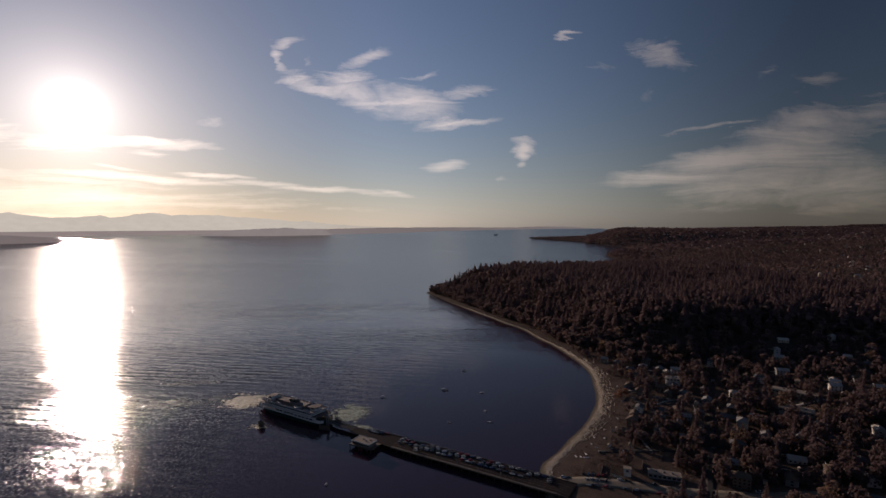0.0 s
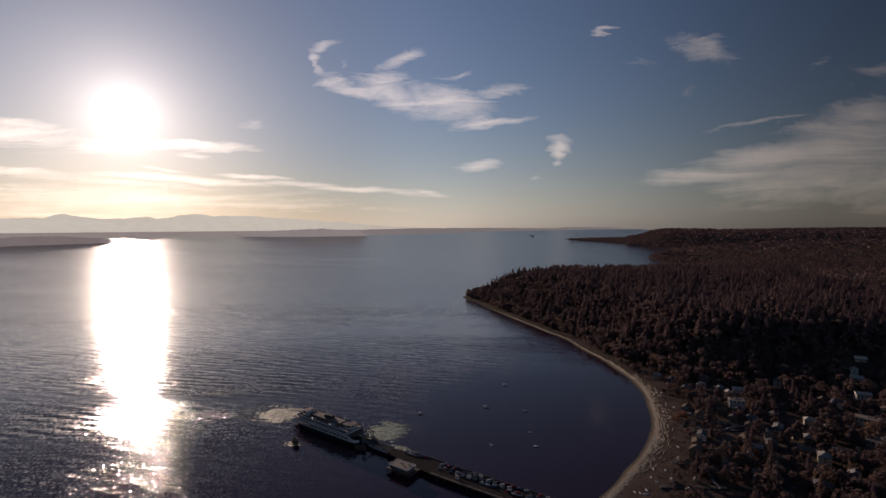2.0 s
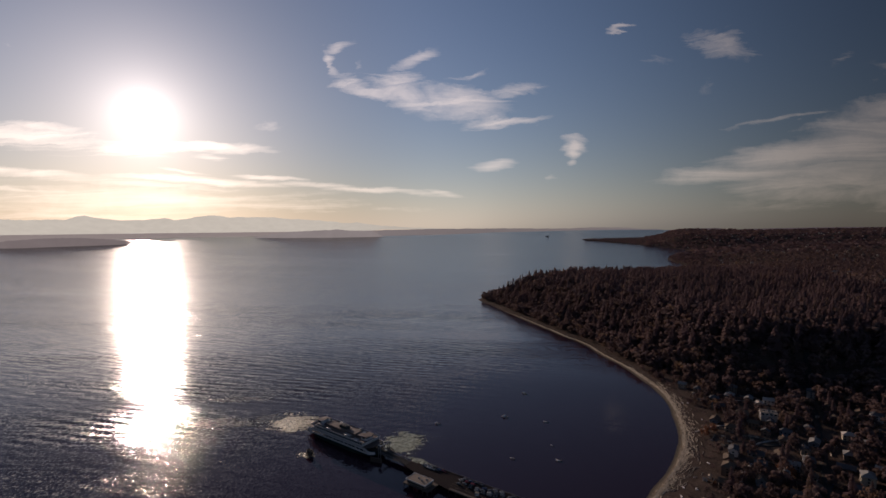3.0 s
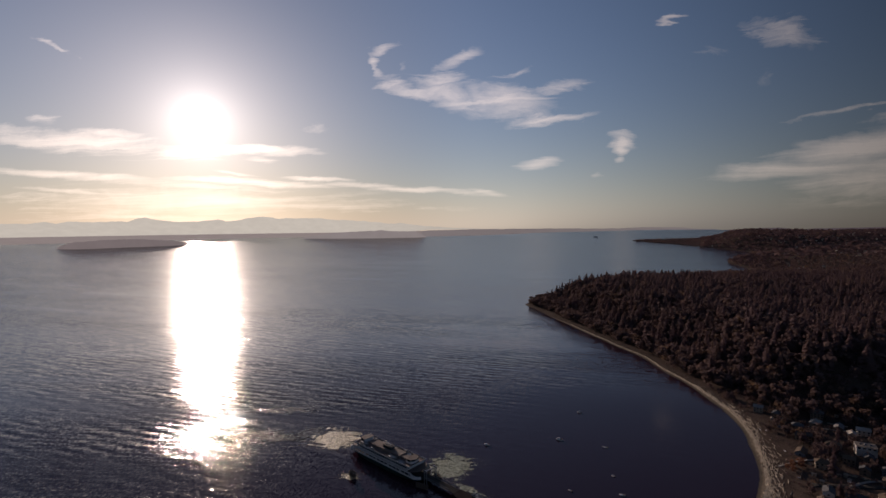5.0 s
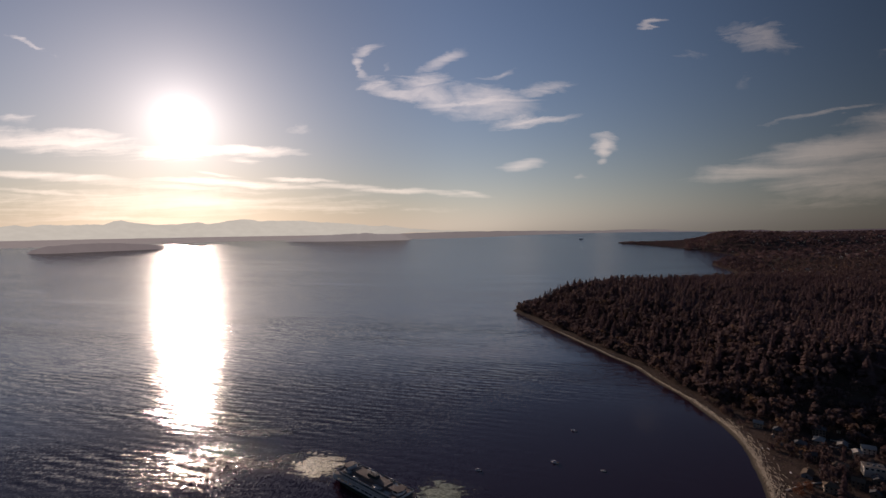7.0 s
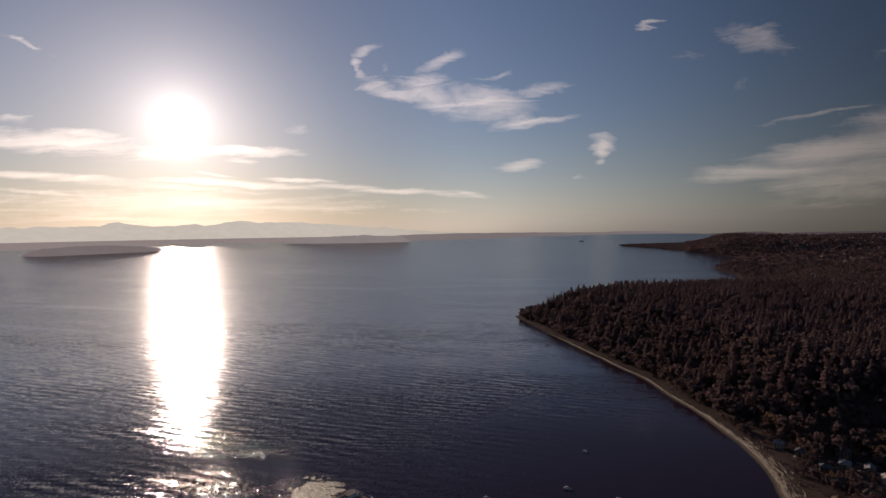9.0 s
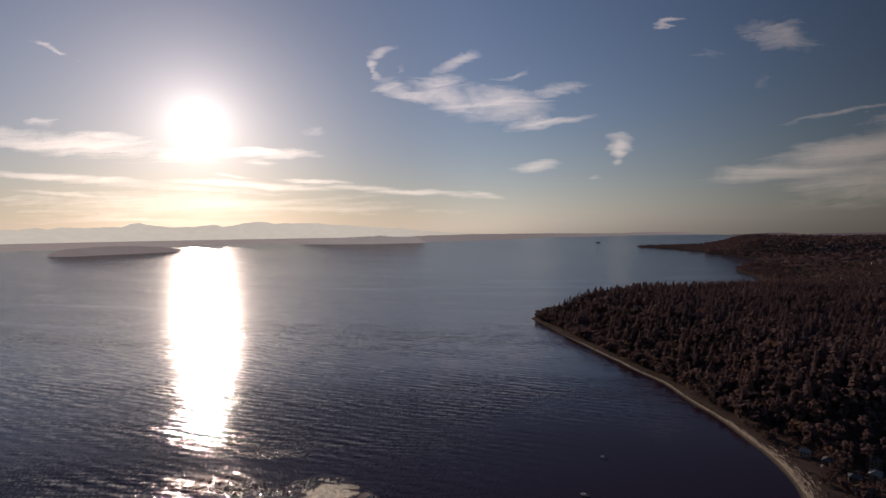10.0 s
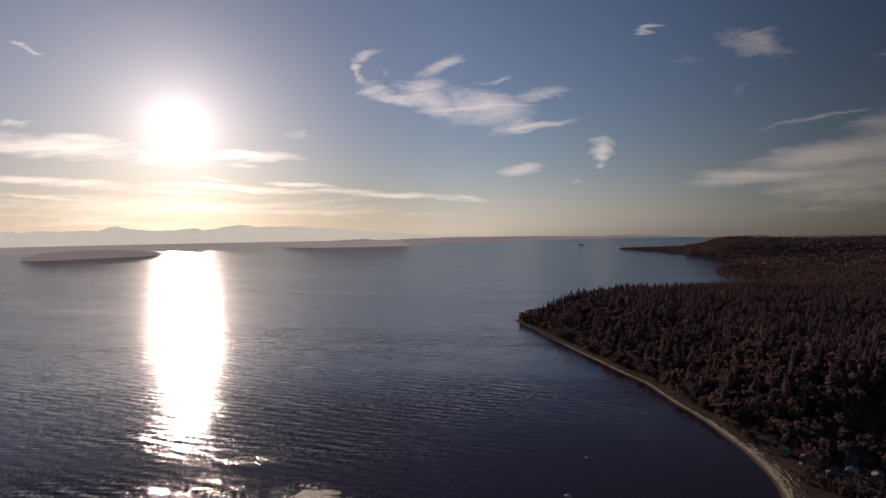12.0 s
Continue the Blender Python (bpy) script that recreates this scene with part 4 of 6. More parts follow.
def make_ferry():
    f = thing("ferry", "white double-ended car ferry with green trim, berthed at the slip", "ferry", FERRY)
    f.scale = (1.1, 1.05, 1.06)
    outline = lambda half, wide, mouth, z: [(x, y, z) for x, y in ring_outline(half, wide, mouth)]
    bm = bmesh.new()
    shell(bm, [outline(44, 9.5, 1.0, -3), outline(46.5, 10.8, 1.5, 0), outline(48.5, 11.6, 4.0, 1.6)], False)
    part("lower_hull", bm, GREEN, f, "green painted lower hull")
    bm = bmesh.new()
    shell(bm, [outline(48.5, 11.65, 4.0, 1.6), outline(50, 12.0, 6.5, 4.2)])
    part("hull", bm, GREEN, f, "dark green painted upper hull")
    boxes("car_deck", [(-48, 48, -9.5, 9.5, 4.2, 4.28)], TARMAC, f, "dark car deck inside the hull")
    # car deck sides: sill, header, pillars between the openings
    for s in (-1, 1):
        side = boxes("side_wall", [(-41, 41, 11.55 * s - 0.15, 11.55 * s + 0.15, 4.2, 6.0),
                                   (-43, 43, 11.6 * s - 0.17, 11.6 * s + 0.17, 8.0, 9.5)], FERRY_WHITE, f)
        for i in range(15):
            x = -39.5 + i * 5.64
            w = 1.0 if i % 3 else 2.4
            boxes("pillar", [(x - w / 2, x + w / 2, 11.57 * s - 0.13, 11.57 * s + 0.13, 6.0, 8.0)], FERRY_WHITE, side)
        # raised end bulwarks that flank the mouths
        for e in (-1, 1):
            bm = bmesh.new()
            pts = [(40.9, 11.6), (44, 11.2), (47, 10.0), (49.3, 8.0), (50, 6.6)]
            lo = [bm.verts.new((x * e, y * s, 4.15)) for x, y in pts]
            hi = [bm.verts.new((x * e, y * s, z)) for (x, y), z in zip(pts, (9.4, 8.0, 7.0, 6.8, 6.6))]
            for i in range(4):
                bm.faces.new((lo[i], lo[i + 1], hi[i + 1], hi[i]))
            ob = part("bow_bulwark", bm, FERRY_WHITE, f)
            ob.modifiers.new("thick", "SOLIDIFY").thickness = 0.3
    boxes("stripe", [(-46, 46, -12.03, -11.98, 4.3, 4.75), (-46, 46, 11.98, 12.03, 4.3, 4.75)], GREEN, f, "green stripe along the hull")
    boxes("casing", [(-34, 34, -2.2, 2.2, 4.28, 9.4)], FERRY_WHITE, f)
    # passenger deck
    bm = bmesh.new()
    prism(bm, [(46, -5), (46, 5), (42, 10.8), (38, 11.9), (-38, 11.9), (-42, 10.8), (-46, 5), (-46, -5), (-42, -10.8), (-38, -11.9), (38, -11.9), (42, -10.8)], 9.5, 9.8)
    part("passenger_deck", bm, DECK, f, "brownish passenger deck plating")
    cabin = boxes("cabin", [(-37, 37, -10.4, 10.4, 9.8, 13.0)], FERRY_WHITE, f)
    for s in (-1, 1):
        for i in range(24):
            x = -34.5 + i * 3.0
            boxes("window", [(x - 1.05, x + 1.05, 10.42 * s - 0.05, 10.42 * s + 0.05, 10.9, 12.3)], GLASS, cabin)
        for e in (-1, 1):
            for i in range(4):
                y = 1.4 + i * 2.4
                boxes("window", [(37.02 * e - 0.05, 37.02 * e + 0.05, y * s - 0.8, y * s + 0.8, 10.9, 12.3)], GLASS, cabin)
    boxes("promenade_rail", [(-38, 38, 11.75 * s - 0.05, 11.75 * s + 0.05, 9.8, 10.9) for s in (-1, 1)], FERRY_WHITE, f, "solid white rail along the promenade")
    boxes("sun_deck", [(-40, 40, -11.2, 11.2, 13.0, 13.25)], DECK, f, "brownish open sun deck")
    boxes("sun_deck_rail", [(-40, 40, 11.1 * s - 0.05, 11.1 * s + 0.05, 13.25, 14.2) for s in (-1, 1)] +
          [(40 * e - 0.05, 40 * e + 0.05, -11.1, 11.1, 13.25, 14.2) for e in (-1, 1)], FERRY_WHITE, f)
    boxes("deck_house", [(-20, 20, -5.0, 5.0, 13.25, 16.0), (-27, -20, -3.5, 3.5, 13.25, 15.4), (20, 27, -3.5, 3.5, 13.25, 15.4)], DECK, f, "brown-topped deck house")
    for row in ((-19, 2, 5.6, 10.6, 13.25, 13.45), (10, 26, 5.2, 10.4, 13.25, 13.5), (-36, -28, 6.2, 10.6, 13.25, 13.5), (22, 29, -10.4, -5.9, 13.25, 13.5)):
        boxes("deck_covering", [row], STEEL, f, "pale grey deck covering")
    for x, y in ((-12, 7.2), (-5, 9.0), (15, 7.5), (19, 4.6), (-31, 8.4), (24, 8.8)):
        boxes("ventilator", [(x - 0.9, x + 0.9, y - 0.7, y + 0.7, 13.4, 15.0, 0.2)], DARK, f, "dark deck ventilator")
    for row in ((-33, -24, -9, -5.7, 13.25, 15.0), (8, 18, -9.2, -5.5, 13.25, 14.6), (-14, -4, 5.5, 9.2, 13.25, 14.8)):
        boxes("deck_locker", [row], STEEL, f)
    bm = bmesh.new()
    shell(bm, [[(x * k, y * k, z) for x, y in ((5.5, -2.6), (6.5, 0), (5.5, 2.6), (-5.5, 2.6), (-6.5, 0), (-5.5, -2.6))]
               for k, z in ((1.0, 16.0), (0.95, 18.0), (0.85, 18.8))])
    funnel = part("funnel", bm, DARK, f, "dark funnel casing amidships")
    for x in (-3, 0, 3):
        for y in (-0.8, 0.8):
            bm = bmesh.new()
            rod(bm, (x, y, 18.7), (x, y, 19.7), 0.35)
            part("exhaust_pipe", bm, STEEL, funnel)
    boxes("funnel_band", [(-5.7, 5.7, -2.72, 2.72, 17.0, 17.6)], GREEN, funnel)
    for e in (-1, 1):
        bm = bmesh.new()
        pts = [(30, -5.6), (36.0, -5.0), (37.4, 0), (36.0, 5.0), (30, 5.6)]
        pts = [(x * e, y) for x, y in pts]
        prism(bm, pts if e > 0 else pts[::-1], 13.25, 17.0)
        house = part("pilothouse", bm, FERRY_WHITE, f)
        bm = bmesh.new()
        pts = [(29.6, -6.2), (36.6, -5.6), (38.2, 0), (36.6, 5.6), (29.6, 6.2)]
        pts = [(x * e, y) for x, y in pts]
        prism(bm, pts if e > 0 else pts[::-1], 17.0, 17.3)
        part("pilothouse_roof", bm, DECK, house)
        for (ax, ay), (bx, by) in (((36.05, -4.8), (37.35, -0.3)), ((37.35, 0.3), (36.05, 4.8))):
            for i in range(3):
                u0, u1 = i / 3 + 0.03, (i + 1) / 3 - 0.03
                bm = bmesh.new()
                q = [(ax + (bx - ax) * u, ay + (by - ay) * u) for u in (u0, u1)]
                v = [bm.verts.new(((x + 0.05) * e, y, z)) for (x, y), z in ((q[0], 15.2), (q[1], 15.2), (q[1], 16.6), (q[0], 16.6))]
                bm.faces.new(v if e > 0 else v[::-1])
                ob = part("window", bm, GLASS, house)
                ob.modifiers.new("thick", "SOLIDIFY").thickness = 0.06
        for s in (-1, 1):
            boxes("window", [(min(31 * e, 35.5 * e), max(31 * e, 35.5 * e), 5.35 * s - 0.25, 5.35 * s + 0.25, 15.2, 16.6)], GLASS, house)
        bm = bmesh.new()
        rod(bm, (27 * e, 0, 15.4), (27 * e, 0, 24), 0.22, 0.1)
        rod(bm, (27 * e, -2, 21), (27 * e, 2, 21), 0.1)
        rod(bm, (27 * e, -1.2, 22.5), (27 * e, 1.2, 22.5), 0.12)
        part("mast", bm, STEEL, f)
        for s in (-1, 1):
            bm = bmesh.new()
            shell(bm, [[(14 * e + x * k, 10.0 * s + y * k, z) for x, y in ((3.2, 0), (1.5, 0.95), (-1.5, 0.95), (-3.2, 0), (-1.5, -0.95), (1.5, -0.95))]
                       for k, z in ((0.4, 13.5), (1, 14.4), (0.9, 14.9), (0.3, 15.2))])
            boat = part("lifeboat", bm, STEEL, f, "grey covered lifeboat")
            for x in (14 * e - 2.1, 14 * e + 2.1):
                boxes("davit", [(x - 0.1, x + 0.1, 8.8 * s - 0.1, 8.8 * s + 0.1, 13.25, 15.6)], FERRY_WHITE, boat)
    for i in range(10):
        x = -22 + i * 5.0
        for y in (-10.6, 10.0):
            boxes("deck_bench", [(x, x + 2.0, y, y + 0.6, 13.25, 13.75)], PLANK, f)


make_ferry()

# ------------------------------------------------------------------ ferry dock
DOCK = pose(-50.4, 494.6, 0, 0, 0, -31.2)        # x runs from the slip to the shore, y to the north
DL = 184.0                                       # length from the slip's end to the shore


def dock_point(x, y, z=0.0):
    return DOCK @ Vector((x, y, z))


def make_dock():
    d = thing("dock", "long timber and concrete ferry dock on piles", "dock", DOCK)
    bm = bmesh.new()
    prism(bm, [(-58, -3.0), (-40, -7), (2, -12.9), (DL, -12.9), (DL, 12.6), (-43, 12.6), (-46, 8.6), (-58, 8.2)], 3.5, 4.3)
    part("deck", bm, DOCK_DECK, d, "dark tarmac roadway of the dock")
    boxes("edge_beam", [(-42, DL, 12.5, 12.85, 3.3, 4.7), (4, DL, -13.15, -12.8, 3.3, 4.7)], TIMBER, d)
    boxes("walkway", [(4, DL - 10, -12.7, -10.2, 4.3, 4.5)], TIMBER, d, "raised plank footway along one side")
    for i in range(4):
        y = -6.2 + i * 3.6
        boxes("lane_line", [(0, DL - 4, y - 0.06, y + 0.06, 4.305, 4.315)], YELLOW, d)
    cap = bmesh.new()
    for i in range(24):
        x = -30 + i * 8.2
        box(cap, x - 0.4, x + 0.4, -12.0 if x > 0 else -6.0, 12.4, 2.9, 3.5)
    part("cap_beam", cap, TIMBER, d)
    bm = bmesh.new()
    rod(bm, (0, 0, -4), (0, 0, 3.0), 0.32, 0.32, 7)
    first = part("pile", bm, TIMBER, d)
    for i in range(24):
        for j in range(6):
            ob = first if i == j == 0 else new("pile", first.data)
            ob.parent = d
            ob.location = (-30 + i * 8.2, (-11.5 + j * 4.7) if i > 3 else (-5.5 + j * 3.5), 0)
    for s, x0 in ((12.68, -41), (-12.98, 6)):
        bm = bmesh.new()
        for z in (5.2, 5.6):
            rod(bm, (x0, s, z), (DL - 4, s, z), 0.05, n=5)
        for x in np.arange(x0, DL - 4, 3.0):
            rod(bm, (x, s, 4.7), (x, s, 5.65), 0.06, n=5)
        part("railing", bm, STEEL, d)
    for i in range(6):
        bm = bmesh.new()
        x = 14 + i * 22
        rod(bm, (x, -12.3, 4.5), (x, -12.3, 12.5), 0.13, 0.08, 6)
        rod(bm, (x, -12.3, 12.4), (x, -9.9, 12.7), 0.06, n=5)
        box(bm, x - 0.2, x + 0.2, -10.2, -9.3, 12.6, 12.8)
        lp = part("lamp", bm, STEEL, thing("street_lamp", "tall grey steel lamp on the dock", "street lamp", DOCK, "lamps along the dock"))


def make_terminal():
    t = thing("terminal_building", "low dock building with a pale flat roof and plank walls", "building", DOCK @ pose(-23.5, -20.0, 0))
    boxes("platform", [(-14, 15, -7.5, 9.0, 3.3, 4.2)], TIMBER, t, "timber platform on piles")
    bm = bmesh.new()
    rod(bm, (0, 0, -4), (0, 0, 3.4), 0.3, 0.3, 7)
    first = part("pile", bm, TIMBER, t)
    for i in range(6):
        for j in range(3):
            ob = first if i == j == 0 else new("pile", first.data)
            ob.parent = t
            ob.location = (-13 + i * 5.4, -6.8 + j * 6, 0)
    walls = boxes("wall", [(-10.5, 10.5, -5.5, -5.2, 4.2, 7.6), (-10.5, 10.5, 5.2, 5.5, 4.2, 7.6), (-10.5, -10.2, -5.2, 5.2, 4.2, 7.6), (10.2, 10.5, -5.2, 5.2, 4.2, 7.6)], PLANK, t, "weathered plank walls")
    for i in range(6):
        x = -8.5 + i * 3.4
        boxes("window", [(x - 1.1, x + 1.1, -5.56, -5.48, 5.3, 6.9)], GLASS, walls)
    bm = bmesh.new()
    prism(bm, [(-11.3, -6.6), (11.3, -6.6), (11.3, 6.4), (-11.3, 6.4)], 7.6, 8.2)
    roof = part("roof", bm, PALE_ROOF, t, "pale flat roof")
    boxes("parapet", [(-11.4, 11.4, -6.75, -6.55, 7.5, 8.45), (-11.4, 11.4, 6.35, 6.55, 7.5, 8.45), (-11.45, -11.25, -6.55, 6.35, 7.5, 8.45), (11.25, 11.45, -6.55, 6.35, 7.5, 8.45)], WHITE, roof)
    for x, y in ((-1.5, 1.0), (4.0, -1.5), (6.5, 2.5)):
        boxes("roof_unit", [(x - 0.8, x + 0.8, y - 0.6, y + 0.6, 8.2, 9.2)], STEEL, roof)
    b = thing("toll_booth", "small white toll booth on the dock", "booth", DOCK @ pose(30, -6.2, 4.3))
    boxes("wall", [(-1.4, 1.4, -0.9, 0.9, 0, 2.5)], WHITE, b)
    boxes("window", [(-1.0, 1.0, -0.94, 0.94, 1.1, 2.0)], GLASS, b)
    boxes("roof", [(-1.7, 1.7, -1.2, 1.2, 2.5, 2.75)], PALE_ROOF, b)


def make_slip():
    s = thing("ferry_slip", "steel loading ramp between two towers at the ferry's bow", "ferry slip", DOCK @ pose(-75.0, 4.0, 0, 0, 0, -3.2))
    bm = bmesh.new()
    box(bm, -25, 18, -4.2, 4.2, 3.9, 4.36)
    part("ramp", bm, TARMAC, s, "dark hinged loading ramp")
    for y in (-4.4, 4.4):
        bm = bmesh.new()
        rod(bm, (-20, y, 4.4), (13, y, 4.4), 0.16, n=5)
        rod(bm, (-18.5, y, 6.6), (11.5, y, 6.6), 0.16, n=5)
        for i in range(11):
            x = -20 + i * 3
            rod(bm, (x, y, 4.4), (x + 1.5, y, 6.6), 0.1, n=5)
            rod(bm, (x + 1.5, y, 6.6), (x + 3, y, 4.4), 0.1, n=5)
        part("truss", bm, STEEL, s)
    for y in (-6.5, 6.5):
        tower = boxes("tower", [(-18.9, -18.3, y - 0.3, y + 0.3, -3, 13), (-15.7, -15.1, y - 0.3, y + 0.3, -3, 13), (-19.2, -14.8, y - 0.6, y + 0.6, 12.4, 14.2)], STEEL, s)
        bm = bmesh.new()
        for z in (5, 8.5):
            rod(bm, (-18.6, y, z), (-15.4, y, z + 3.4), 0.12, n=5)
            rod(bm, (-15.4, y, z), (-18.6, y, z + 3.4), 0.12, n=5)
        part("brace", bm, STEEL, tower)
    boxes("gantry", [(-17.6, -16.4, -6.5, 6.5, 12.6, 13.6)], STEEL, s)
    for sgn in (-1, 1):
        w = thing("wing_wall", "dark timber wing wall guiding the ferry's bow", "wing wall", FERRY @ pose(60.5, sgn * 11.5, 0, 0, 0, sgn * -16), "wing walls")
        boxes("wall", [(-6, 7, -0.7, 0.7, -3, 4.4)], TIMBER, w)
        bm = bmesh.new()
        rod(bm, (0, 0, -4), (0, 0, 5.2), 0.3, 0.28, 6)
        first = part("pile", bm, TIMBER, w)
        for i in range(7):
            ob = first if i == 0 else new("pile", first.data)
            ob.parent = w
            ob.location = (-5.5 + i * 1.9, sgn * 1.0, (i * 37 % 5) * 0.12)
    d = thing("dolphin", "cluster of dark timber piles standing in the sea", "mooring piles", pose(-205.3, 543.5, 0, 0, 0, -32), "mooring dolphins")
    bm = bmesh.new()
    rod(bm, (0, 0, -4), (0, 0, 6.2), 0.33, 0.3, 7)
    first = part("pile", bm, TIMBER, d)
    k = 0
    for i in range(4):
        for j in range(4):
            ob = first if k == 0 else new("pile", first.data)
            ob.parent = d
            ob.location = ((i - 1.5) * 2.1, (j - 1.5) * 1.1, 0.25 * ((i * 3 + j * 5) % 4))
            ob.rotation_euler = ((j - 1.5) * 0.05, -(i - 1.5) * 0.04, 0)
            k += 1
    for z in (2.2, 4.6):
        boxes("collar", [(-4.2, 4.2, -2.3, -1.9, z, z + 0.5), (-4.2, 4.2, 1.9, 2.3, z, z + 0.5), (-4.3, -3.9, -1.9, 1.9, z, z + 0.5), (3.9, 4.3, -1.9, 1.9, z, z + 0.5)], TIMBER, d)
    boxes("deck", [(-3.9, 3.9, -1.9, 1.9, 5.2, 5.5)], PLANK, d)


make_dock()
make_terminal()
make_slip()

# ------------------------------------------------------------------ cars
CAR_PAINT = [plain("car_paint_" + n, c, 0.22, grain=3, vary=0.05, spec=0.7) for n, c in
             (("white", (0.55, 0.54, 0.53)), ("silver", (0.25, 0.25, 0.26)), ("black", (0.02, 0.02, 0.022)), ("blue", (0.04, 0.07, 0.16)),
              ("red", (0.25, 0.02, 0.02)), ("grey", (0.14, 0.145, 0.15)))]
CAR_NAMES = ("white", "silver", "black", "dark blue", "dark red", "grey")


def make_car(paint, colour, tall, m):
    c = thing("car", colour + (" people carrier" if tall else " saloon car") + " queuing on the ferry dock", "car", m, "cars waiting on the dock")
    h = 1.75 if tall else 1.42
    bm = bmesh.new()
    rings = []
    for w, z, x0, x1 in ((0.84, 0.28, -2.15, 2.15), (0.9, 0.6, -2.28, 2.28), (0.88, 0.9, -2.25, 2.2), (0.82, 0.98, -2.1, 1.95)):
        rings.append([(x0, -w * 0.9, z), (x0 + 0.25, -w, z), (x1 - 0.3, -w, z), (x1, -w * 0.82, z), (x1, w * 0.82, z), (x1 - 0.3, w, z), (x0 + 0.25, w, z), (x0, w * 0.9, z)])
    shell(bm, rings)
    part("body", bm, paint, c)
    back = -2.0 if tall else -1.55
    bm = bmesh.new()
    shell(bm, [[(back, -0.8, 0.97), (1.05, -0.8, 0.97), (1.05, 0.8, 0.97), (back, 0.8, 0.97)],
               [(back + 0.35, -0.68, h - 0.06), (0.2, -0.68, h - 0.06), (0.2, 0.68, h - 0.06), (back + 0.35, 0.68, h - 0.06)]])
    cab = part("glasshouse", bm, GLASS, c, "dark glazed cabin")
    boxes("roof", [(back + 0.33, 0.22, -0.7, 0.7, h - 0.06, h, 0.05)], paint, cab)
    for x in (-1.35, 1.4):
        for y in (-0.82, 0.82):
            bm = bmesh.new()
            rod(bm, (x, y - 0.1, 0.32), (x, y + 0.1, 0.32), 0.32, n=10)
            wheel = part("wheel", bm, RUBBER, c)
            bm = bmesh.new()
            s = 1 if y > 0 else -1
            rod(bm, (x, y + 0.08 * s, 0.32), (x, y + 0.12 * s, 0.32), 0.19, n=8)
            part("rim", bm, STEEL, wheel)
    for y in (-0.6, 0.6):
        boxes("headlight", [(2.18, 2.24, y - 0.15, y + 0.15, 0.6, 0.76)], GLASS, c)
    return c


def fill_dock():
    rng = random.Random(5)
    masters = {}
    for lane in range(4):
        x = 4 + rng.random() * 4
        stop = 166 if lane > 0 else 140
        while x < stop:
            if rng.random() < (0.78 if x < 105 else 0.58):
                k, tall = rng.choice((0, 0, 1, 2, 2, 3, 4, 5, 5)), rng.random() < 0.5
                m = DOCK @ pose(x, -0.6 + lane * 3.5 + rng.uniform(-0.2, 0.2), 4.3, 0, 0, 180 + rng.uniform(-2, 2))
                if (k, tall) in masters:
                    copy_thing(masters[k, tall], m)
                else:
                    masters[k, tall] = make_car(CAR_PAINT[k], CAR_NAMES[k], tall, m)
            x += rng.uniform(5.6, 7.4)
    for i in range(9):
        k = i % 6
        tall = (k, False) not in masters
        if (k, tall) in masters:
            copy_thing(masters[k, tall], DOCK @ pose(-40 + (i % 5) * 5.4, 10.4 - (i // 5) * 3.4, 4.3, 0, 0, rng.uniform(-8, 8)))
    return masters


CARS = fill_dock()

# ------------------------------------------------------------------ moored boats


def make_boat(m, length, cabin, label):
    b = thing("motor_boat", label, "boat", m, "boats moored in the cove")
    k = length / 7.0
    bm = bmesh.new()
    rings = []
    for w, z, n in ((0.7, -0.35, 2.6), (1.05, 0.25, 3.1), (1.2, 0.85, 3.5)):
        rings.append([(-n * k, -w * 0.85 * k, z * k), (0.5 * k, -w * k, z * k), (n * 0.65 * k, -w * 0.62 * k, (z + 0.06) * k), (n * k, 0, (z + 0.15) * k),
                      (n * 0.65 * k, w * 0.62 * k, (z + 0.06) * k), (0.5 * k, w * k, z * k), (-n * k, w * 0.85 * k, z * k)])
    shell(bm, rings)
    part("hull", bm, WHITE, b)
    boxes("cockpit", [(-3.2 * k, -0.9 * k, -0.85 * k, 0.85 * k, 0.86 * k, 0.95 * k)], DECK, b)
    if cabin:
        c = boxes("cabin", [(-0.9 * k, 1.6 * k, -0.85 * k, 0.85 * k, 0.86 * k, 1.95 * k, 0.14 * k)], WHITE, b)
        boxes("window", [(-0.6 * k, 1.2 * k, -0.83 * k, 0.83 * k, 1.3 * k, 1.7 * k)], GLASS, c)
    else:
        boxes("windscreen", [(0.3 * k, 0.4 * k, -0.8 * k, 0.8 * k, 0.9 * k, 1.4 * k)], GLASS, b)
    boxes("outboard_motor", [(-3.75 * k, -3.4 * k, -0.25 * k, 0.25 * k, 0.0, 1.25 * k)], DARK, b)
    return b


for x, y, turn, size, cabin, label in (
        (31.3, 753.4, 150, 7.5, True, "dark-decked white cabin boat moored in the cove"),
        (1.2, 664.4, 165, 9.0, True, "white cabin cruiser moored in the cove"),
        (50.6, 652.4, 170, 6.5, False, "small open white boat moored in the cove"),
        (6.0, 553.6, 140, 5.5, False, "small white dinghy moored off the dock"),
        (52.7, 553.1, 175, 6.5, False, "small white runabout moored off the beach"),
        (50.2, 588.0, 130, 4.5, False, "little white skiff moored near the dock"),
        (-80.4, 636.6, 170, 7.0, True, "white fishing boat on the open water"),
        (-103.0, 418.9, 100, 5.0, False, "small white launch on dark water")):
    make_boat(pose(x, y, 0, 0, 0, turn), size, cabin, label)

# ------------------------------------------------------------------ churned water


